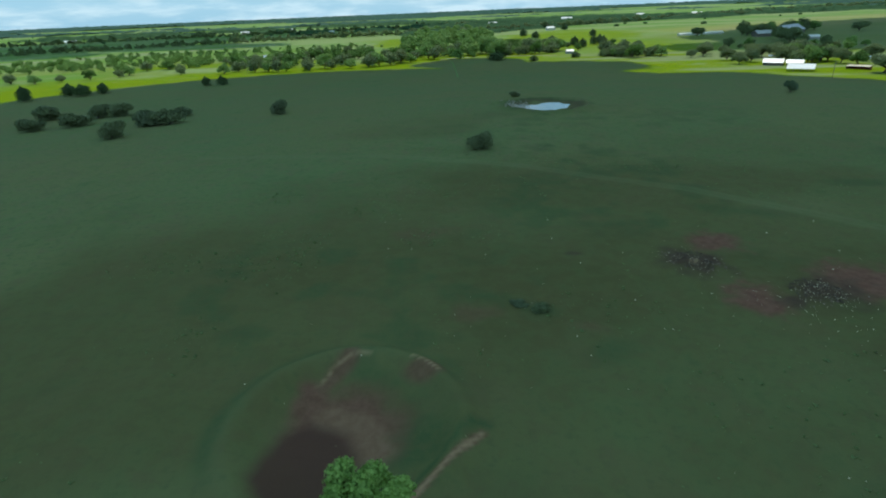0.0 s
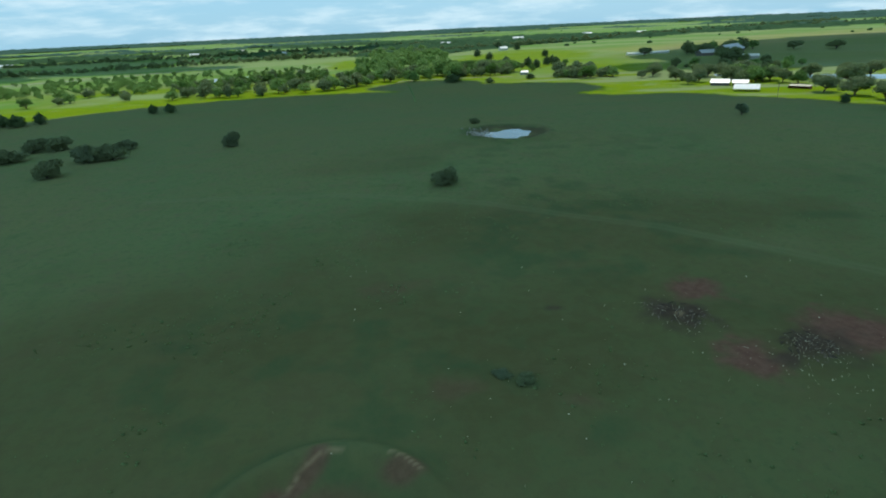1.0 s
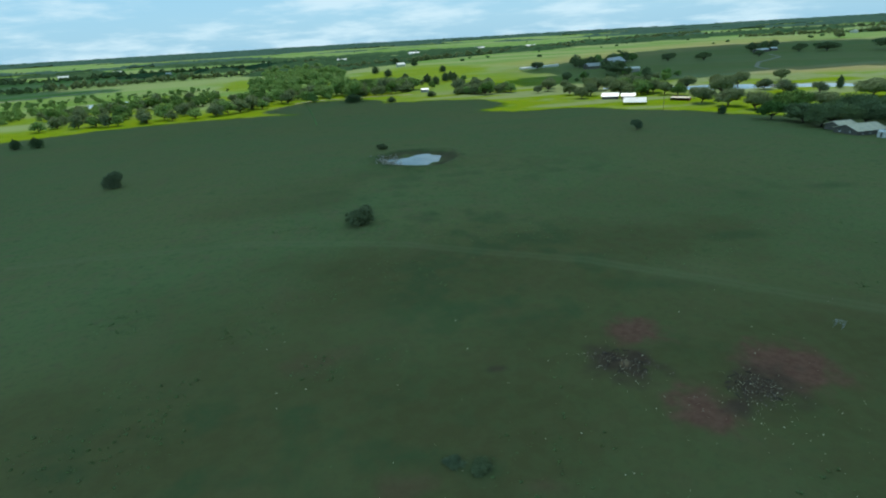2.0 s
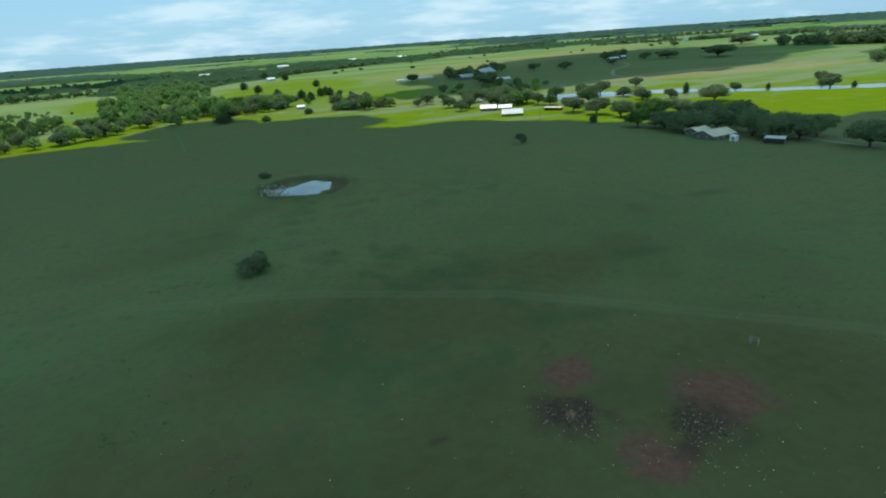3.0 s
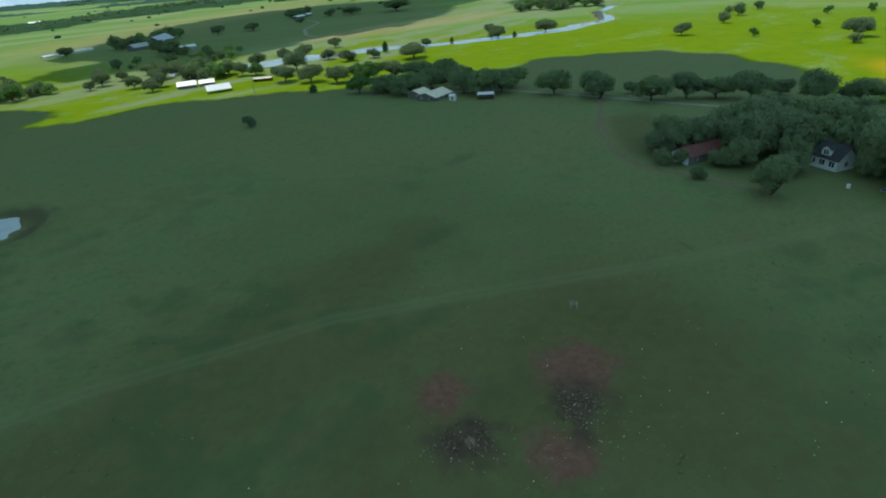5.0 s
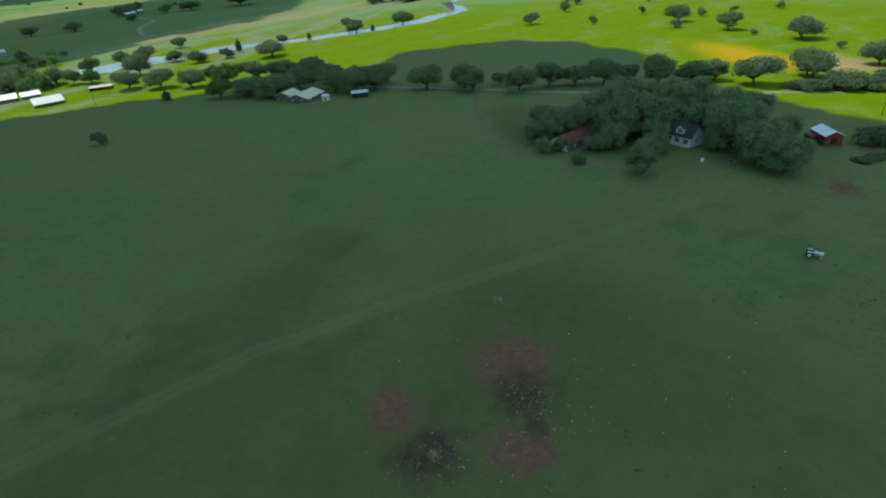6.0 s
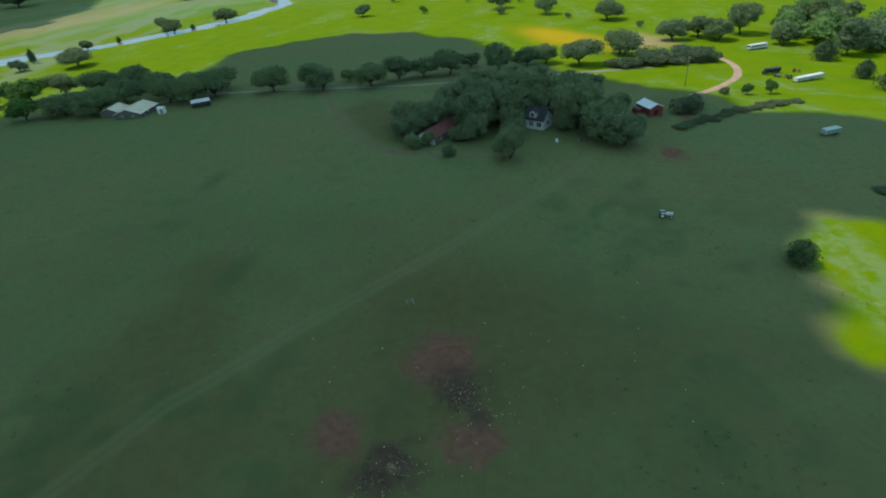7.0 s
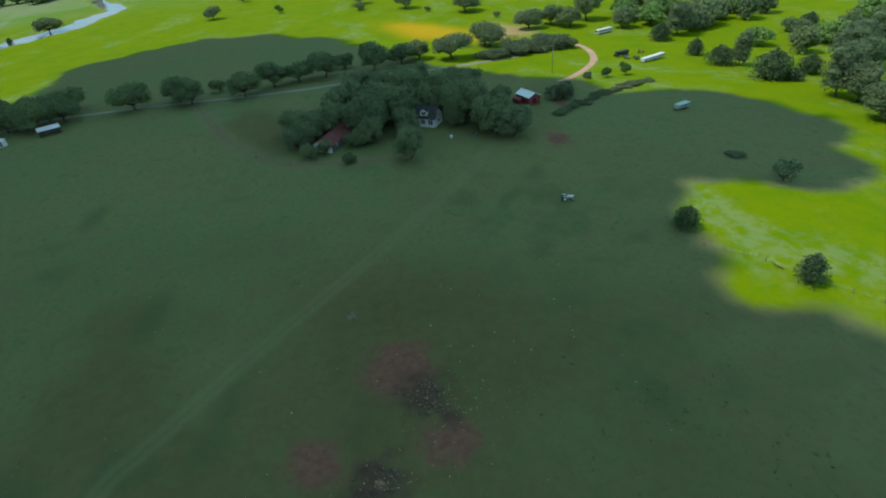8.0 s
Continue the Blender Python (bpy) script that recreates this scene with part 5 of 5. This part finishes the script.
# ---- vehicles and yard things ----
def wheel(parent, x, y, r, w=0.28, hub=M_STEEL):
    bm = bmesh.new()
    bmesh.ops.create_cone(bm, cap_ends=True, segments=18, radius1=r, radius2=r, depth=w, matrix=Matrix.Translation((x, y, r)) @ Matrix.Rotation(math.pi / 2, 4, "X"))
    bmesh.ops.bevel(bm, geom=[e for e in bm.edges if len({f for f in e.link_faces if len(f.verts) > 4}) == 1], offset=w * 0.18, segments=2, affect="EDGES")
    ob = part("wheel", bm, M_TYRE, parent)
    bm = bmesh.new()
    bmesh.ops.create_cone(bm, cap_ends=True, segments=12, radius1=r * 0.55, radius2=r * 0.5, depth=w + 0.04, matrix=Matrix.Translation((x, y, r)) @ Matrix.Rotation(math.pi / 2, 4, "X"))
    part("rim", bm, hub, ob)
    return ob


def at(name, x, y, turn, label, category, group=""):
    return thing(name, Matrix.Translation((x, y, gz(x, y) + 0.05)) @ Matrix.Rotation(radians(turn), 4, "Z"), label, category, group)


def livestock_trailer(x, y, turn, length, mat, label):
    root = at("livestock_trailer", x, y, turn, label, "trailer")
    boxed("body", (0, 0, 1.35), (length, 2.2, 1.5), mat, root, "", 0.12)
    boxed("chassis", (0.2, 0, 0.55), (length - 0.3, 1.3, 0.16), M_BLACK, root)
    bm = bmesh.new()
    tube(bm, [(-length / 2, 0.7, 0.55), (-length / 2 - 1.5, 0, 0.6)], [0.06, 0.06], 6)
    tube(bm, [(-length / 2, -0.7, 0.55), (-length / 2 - 1.5, 0, 0.6)], [0.06, 0.06], 6)
    part("drawbar", bm, M_BLACK, root)
    for k in range(3):
        for sy in (-1, 1):
            boxed("slat_gap", (0, sy * 1.105, 1.05 + 0.36 * k), (length - 0.7, 0.02, 0.12), M_BLACK, root)
    boxed("roof", (0, 0, 2.14), (length + 0.1, 2.25, 0.07), mat, root, "", 0.02)
    for wx in (0.3, 1.25):
        for sy in (-1, 1):
            wheel(root, wx, sy * 1.12, 0.4, 0.22)
    return root


livestock_trailer(138.6, -67, -68, 6.0, M_MINT, "pale green-white livestock trailer parked on the grass")
livestock_trailer(212.5, -94, -66, 15.0, M_WHITE, "long white livestock trailer parked in the meadow")


def dump_truck(x, y, turn):
    root = at("dump_truck", x, y, turn, "black dump truck with a raised square bed", "truck")
    boxed("bed", (0.9, 0, 1.9), (5.2, 2.3, 1.5), M_BLACK, root, "", 0.06)
    boxed("chassis", (0, 0, 0.85), (8.0, 1.0, 0.3), M_BLACK, root)
    cab = boxed("cab", (-2.9, 0, 1.9), (1.7, 2.2, 1.7), M_BLACK, root, "", 0.12)
    boxed("windscreen", (-3.72, 0, 2.25), (0.06, 1.8, 0.7), M_GLASS, cab)
    boxed("bonnet", (-4.2, 0, 1.35), (1.2, 1.8, 0.9), M_BLACK, root, "", 0.1)
    for wx in (-3.9, 1.2, 2.4):
        for sy in (-1, 1):
            wheel(root, wx, sy * 1.05, 0.52, 0.34)


dump_truck(226, -84.5, -70)


def farm_tractor(x, y, turn, body, label, hub=M_STEEL):
    root = at("farm_tractor", x, y, turn, label, "tractor")
    boxed("bonnet", (-1.0, 0, 1.05), (1.7, 0.62, 0.55), body, root, "", 0.08)
    boxed("gearbox", (0.3, 0, 0.85), (1.4, 0.5, 0.5), M_STEEL, root, "", 0.04)
    boxed("seat", (0.65, 0, 1.32), (0.45, 0.5, 0.4), M_BLACK, root, "", 0.06)
    for sy in (-1, 1):
        boxed("mudguard", (0.6, sy * 0.72, 1.35), (1.1, 0.35, 0.08), body, root, "", 0.02)
        wheel(root, 0.6, sy * 0.75, 0.68, 0.34, hub)
        wheel(root, -1.5, sy * 0.62, 0.38, 0.2, hub)
    bm = bmesh.new()
    tube(bm, [(-0.9, 0.15, 1.3), (-0.9, 0.15, 2.0)], [0.04, 0.035], 6)
    part("exhaust", bm, M_BLACK, root)
    bm = bmesh.new()
    tube(bm, [(-0.1, 0, 1.2), (0.2, 0, 1.5)], [0.03, 0.03], 6)
    part("steering_column", bm, M_BLACK, root)
    return root


farm_tractor(219.5, -84, 15, M_STEEL, "grey farm tractor parked beside the dump truck")
farm_tractor(216.5, -87.5, 200, M_BLACK, "dark farm tractor parked by the long trailer")
farm_tractor(229, -96, 60, M_ORANGE, "orange farm machine standing in the meadow")

# pale tractor out on the pasture
farm_tractor(82.2, -1.8, 80, M_WHITE, "small pale farm tractor standing on the pasture", M_WHITEROOF)
# old white bus
root = at("bus", 284, -100, -68, "old white bus parked at the meadow's edge", "bus")
boxed("body", (0, 0, 1.65), (11.5, 2.5, 2.3), M_WHITE, root, "", 0.22)
boxed("skirt", (0, 0, 0.55), (11.2, 2.3, 0.25), M_BLACK, root)
for k in range(9):
    for sy in (-1, 1):
        boxed("window", (-4.6 + 1.1 * k, sy * 1.255, 2.05), (0.9, 0.03, 0.75), M_GLASS, root)
boxed("windscreen", (-5.76, 0, 2.0), (0.04, 2.0, 0.9), M_GLASS, root)
for wx in (-3.6, 3.2):
    for sy in (-1, 1):
        wheel(root, wx, sy * 1.15, 0.48, 0.3)


def power_pole(x, y, h, label):
    root = at("utility_pole", x, y, 25, label, "utility pole", "utility poles")
    bm = bmesh.new()
    tube(bm, [(0, 0, -0.5), (0, 0, h * 0.5), (0.05, 0, h)], [0.19, 0.16, 0.12], 10)
    part("pole", bm, M_POST, root, smooth=True)
    boxed("crossarm", (0.05, 0, h - 0.5), (2.4, 0.12, 0.14), M_POST, root)
    for k in (-1.0, -0.4, 0.5, 1.1):
        bm = bmesh.new()
        bmesh.ops.create_cone(bm, cap_ends=True, segments=8, radius1=0.07, radius2=0.05, depth=0.2, matrix=Matrix.Translation((k, 0, h - 0.33)))
        part("insulator", bm, M_STEEL, root)
    return root


power_pole(205.5, -40.5, 12.5, "weathered wooden utility pole beside the red drive")
power_pole(178, 346, 9.0, "weathered wooden utility pole near the white barns")


# fence of the yard: posts with two wires
def fence(line, gap, label, group):
    n = 0
    for (ax, ay), (bx, by) in zip(line, line[1:]):
        k = max(1, int(math.hypot(bx - ax, by - ay) / gap))
        turn = math.degrees(math.atan2(by - ay, bx - ax))
        root = thing("wire_fence", Matrix.Translation((ax, ay, gz(ax, ay))), label, "fence", group)
        tops = []
        for i in range(k + 1):
            x, y = ax + (bx - ax) * i / k, ay + (by - ay) * i / k
            z = gz(x, y) - gz(ax, ay)
            bm = bmesh.new()
            tube(bm, [(x - ax, y - ay, z - 0.3), (x - ax + 0.03, y - ay, z + 1.25)], [0.09, 0.075], 6)
            part("post", bm, M_POST, root)
            tops.append((x - ax, y - ay, z))
        for hgt in (0.6, 1.1):
            bm = bmesh.new()
            tube(bm, [(p[0], p[1], p[2] + hgt) for p in tops], [0.012] * len(tops), 4)
            part("wire", bm, M_STEEL, root)


fence([(213, 123), (164, 102), (140, 87), (130, 75), (126, 55), (123, 38)], 6.0, "old wire fence on grey wooden posts round the yard", "yard fence")

# white water tank and trough by the old farmhouse
root = at("water_drum", 136, 20, 0, "small white plastic water drum beside the yard", "drum")
bm = bmesh.new()
bmesh.ops.create_cone(bm, cap_ends=True, segments=16, radius1=0.5, radius2=0.5, depth=1.1, matrix=Matrix.Translation((0, 0, 0.55)))
bmesh.ops.bevel(bm, geom=bm.edges[:], offset=0.05, segments=1, affect="EDGES")
part("drum", bm, M_WHITE, root)
root = at("stock_trough", 137, 12, 0, "round pale stock trough with dark water", "trough")
bm = bmesh.new()
tube(bm, [(1.1 * math.cos(a), 1.1 * math.sin(a), 0.35) for a in np.linspace(0, 6.283, 17)], [0.16] * 17, 6)
part("rim", bm, M_STEEL, root)
bm = bmesh.new()
bmesh.ops.create_circle(bm, cap_ends=True, segments=16, radius=1.05, matrix=Matrix.Translation((0, 0, 0.3)))
part("water_surface", bm, M_GLASS, root)

# pale pipe frame left on the grass
root = at("pipe_frame", 47, 57, 30, "pale open frame of thin pipes standing on the grass", "frame")
for k in range(4):
    bm = bmesh.new()
    tube(bm, [(-0.7 + 0.45 * k, -0.6, -0.05), (-0.7 + 0.45 * k, -0.6, 1.0), (-0.7 + 0.45 * k, 0.6, 1.0), (-0.7 + 0.45 * k, 0.6, -0.05)], [0.022] * 4, 6)
    part("hoop", bm, M_GREYWALL, root)
for y in (-0.6, 0.8):
    bm = bmesh.new()
    tube(bm, [(-0.95, y, 0.98), (0.95, y, 0.98)], [0.022, 0.022], 6)
    part("rail", bm, M_GREYWALL, root)

# rusty corral of pipe panels by the hedge
for k, (x, y) in enumerate(((287, -42), (291, -37), (294, -46))):
    root = at("corral_panel", x, y, 35 * k, "rusty brown corral panel of pipes", "corral panel", "corral panels")
    for j in range(3):
        boxed("rail", (0, 0, 0.6 + 0.7 * j), (7.0, 0.16, 0.16), M_RUST, root)
    for j in range(4):
        boxed("upright", (-3.4 + 2.27 * j, 0.165, 1.1), (0.16, 0.16, 2.6), M_RUST, root)

# fence across the near meadow, with a dead limb lying by it
fence([(56, -21), (43.8, -32.8), (34, -38.3), (25.7, -44.9), (12, -55)], 4.0, "old wire fence on grey posts across the sunlit meadow", "meadow fence")
root = at("fallen_limb", 41.2, -33.6, 40, "dark dead limb lying beside the meadow fence", "dead wood")
for pts, rad in (([(-1.3, 0, 0.1), (0, 0.1, 0.35), (1.2, -0.2, 0.9)], [0.12, 0.1, 0.05]), ([(0, 0.1, 0.35), (0.5, 0.7, 0.8)], [0.07, 0.03]), ([(-0.4, 0.05, 0.25), (-0.7, -0.6, 0.7)], [0.07, 0.03])):
    bm = bmesh.new()
    tube(bm, pts, rad, 6)
    part("branch", bm, M_CHAR, root)


def pickup(x, y, turn, mat, label):
    root = at("pickup_truck", x, y, turn, label, "pickup truck", "pickups by the corral")
    boxed("chassis", (0, 0, 0.5), (5.2, 1.5, 0.2), M_BLACK, root)
    boxed("bonnet", (-1.85, 0, 0.92), (1.5, 1.85, 0.6), mat, root, "", 0.1)
    cab = boxed("cab", (-0.35, 0, 1.2), (1.6, 1.85, 1.15), mat, root, "", 0.16)
    boxed("windscreen", (-1.16, 0, 1.5), (0.05, 1.5, 0.4), M_GLASS, cab)
    for sy in (-1, 1):
        boxed("side_window", (-0.35, sy * 0.935, 1.5), (1.2, 0.04, 0.36), M_GLASS, cab)
        boxed("bed_side", (1.55, sy * 0.87, 0.92), (2.1, 0.1, 0.6), mat, root, "", 0.03)
        for wx in (-1.75, 1.6):
            wheel(root, wx, sy * 0.82, 0.4, 0.24)
    boxed("bed_floor", (1.55, 0, 0.72), (2.1, 1.64, 0.08), M_BLACK, root)
    boxed("tailgate", (2.56, 0, 0.92), (0.08, 1.64, 0.6), mat, root, "", 0.02)


pickup(341, -62.5, 20, M_WHITE, "white pickup parked under the trees by the corral")
pickup(333, -75.2, -25, M_GREYWALL, "pale grey pickup parked beside the corral")

# tree leaning over the dry stock tank
trunk_x, trunk_y = -34.2, -2.2
tank_tree = tree("tank_tree", 204, 6.8, 8.8, 2.0, 22, 9000, 0.17, M_TANK, "fresh green leafy tree beside the dry stock tank", "tree", lump=0.62)
tank_tree.matrix_world = Matrix.Translation((trunk_x, trunk_y, gz(trunk_x, trunk_y) - 0.05))

# burnt brush heaps: charred limbs over ash
heap_rng = np.random.default_rng(41)
for cx, cy, r in ((8, 55, 3.6), (23, 45.3, 4.2)):
    root = at("burnt_brush_heap", cx, cy, 0, "low heap of charred branches over dark ash", "brush heap", "burnt brush heaps")
    for k in range(22):
        a, d = heap_rng.random() * 6.28, r * math.sqrt(heap_rng.random())
        x, y, b2, ln = d * math.cos(a), d * math.sin(a), heap_rng.random() * 3.14, 0.5 + 0.9 * heap_rng.random()
        z = gz(cx + x, cy + y) - gz(cx, cy)
        dx, dy = math.cos(b2) * ln / 2, math.sin(b2) * ln / 2
        bm = bmesh.new()
        tube(bm, [(x - dx, y - dy, z + 0.02), (x, y, z + 0.08 + 0.1 * heap_rng.random()), (x + dx, y + dy, z + 0.04 + 0.1 * heap_rng.random())], [0.075, 0.06, 0.03], 5)
        part("branch", bm, M_CHAR, root)


# pale scraps and stones round the heaps, bank stones
def scraps(name, n, place, smin, smax, mat, label, seed):
    r = np.random.default_rng(seed)
    vs, fs = [], []
    for k in range(n):
        x, y = place(r)
        s = smin + (smax - smin) * r.random() ** 2
        z = gz(x, y)
        i = len(vs)
        q = r.random() * 6.28
        pts = [(math.cos(q + j * 1.57) * s * (0.6 + 0.6 * r.random()), math.sin(q + j * 1.57) * s * (0.6 + 0.6 * r.random())) for j in range(4)]
        vs += [(x + a, y + c, z - 0.02) for a, c in pts] + [(x + a * 0.6, y + c * 0.6, z + s * (0.5 + 0.5 * r.random())) for a, c in pts]
        fs += [(i + 4, i + 5, i + 6, i + 7)] + [(i + j, i + (j + 1) % 4, i + 4 + (j + 1) % 4, i + 4 + j) for j in range(4)]
    return tagged(arrays(name, vs, fs, mat), label, "debris", "", "stuff")


def near_heaps(r):
    c = ((5, 57, 5), (22.5, 44.5, 5), (17, 42, 8), (25, 36, 12), (8.5, 52.5, 5), (22.5, 44, 4.5))[int(r.random() * 6)]
    return c[0] + r.normal() * c[2] * 0.55, c[1] + r.normal() * c[2] * 0.45


def on_heaps(r):
    c = ((24.6, 45.4, 2.4, 2.0), (5.0, 57.4, 1.6, 2.4), (9.8, 53.0, 2.2, 1.4), (22.6, 43.2, 2.6, 1.6))[int(r.random() * 4)]
    return c[0] + r.normal() * c[2] * 0.7, c[1] + r.normal() * c[3] * 0.7


scraps("ash_fragments", 300, on_heaps, 0.04, 0.20, M_ASH, "grey ash lumps and burnt rubble on the heaps", 54)
scraps("pale_scraps", 300, near_heaps, 0.04, 0.11, M_SCRAP, "pale scraps and bleached stones scattered round burnt heaps", 51)
scraps("field_stones", 110, lambda r: (r.random() * 110 - 55, r.random() * 70 + 5), 0.05, 0.15, M_SCRAP, "small pale stones strewn over the pasture", 52)
scraps("bank_stones", 240, lambda r: (POND[0] - 11.5 + r.normal() * 2.8, POND[1] + 2 + r.normal() * 5.0), 0.25, 0.8, M_STONE, "dark stones along the pond bank", 53)


# tufts of coarse weeds in drifts over the near pasture
tuft = np.random.default_rng(61)
tx, ty = tuft.random(30000) * 190 - 95, tuft.random(30000) * 150 - 12
want = step(0.52, 0.72, fbm(tx, ty, 13, 62, 3)) * (0.45 + 0.55 * step(0.42, 0.62, fbm(tx, ty, 45, 63, 2)))
want = want * (np.hypot(tx - TANK[0], ty - TANK[1]) > 11) * (np.hypot(tx - 16, ty - 49) > 19) * (polydist(tx, ty, TRACK) > 2.5)
live = tuft.random(30000) < want * 0.55
tx, ty = tx[live], ty[live]
n, blades = len(tx), 7
tz = ground(tx, ty)
size = 0.12 + 0.26 * tuft.random(n) ** 2
turn = tuft.random((n, blades)) * 6.283
lean = size[:, None] * (0.6 + 0.8 * tuft.random((n, blades)))
rise = size[:, None] * (0.25 + 0.45 * tuft.random((n, blades)))
ux, uy = np.cos(turn), np.sin(turn)
half = size[:, None] * 0.30
bx, by, bz = tx[:, None], ty[:, None], tz[:, None]
blade = np.stack([np.stack([bx - uy * half, by + ux * half, bz - 0.04 + 0 * ux], -1), np.stack([bx + uy * half, by - ux * half, bz - 0.04 + 0 * ux], -1),
                  np.stack([bx + ux * lean * 0.6 + uy * half * 0.8, by + uy * lean * 0.6 - ux * half * 0.8, bz + rise], -1), np.stack([bx + ux * lean, by + uy * lean, bz + rise * 0.7], -1)], 2)
quad = np.arange(n * blades * 4).reshape(-1, 4)
tagged(arrays("weed_tufts", blade.reshape(-1, 3), quad, M_RANK), "coarse dark green weed tufts in drifts over the pasture", "weeds", "", "stuff")

# the patterns from which the trees were copied go
for protos, pw, ph in PROTO.values():
    for root in protos:
        for ob in (*root.children_recursive, root):
            bpy.data.objects.remove(ob)
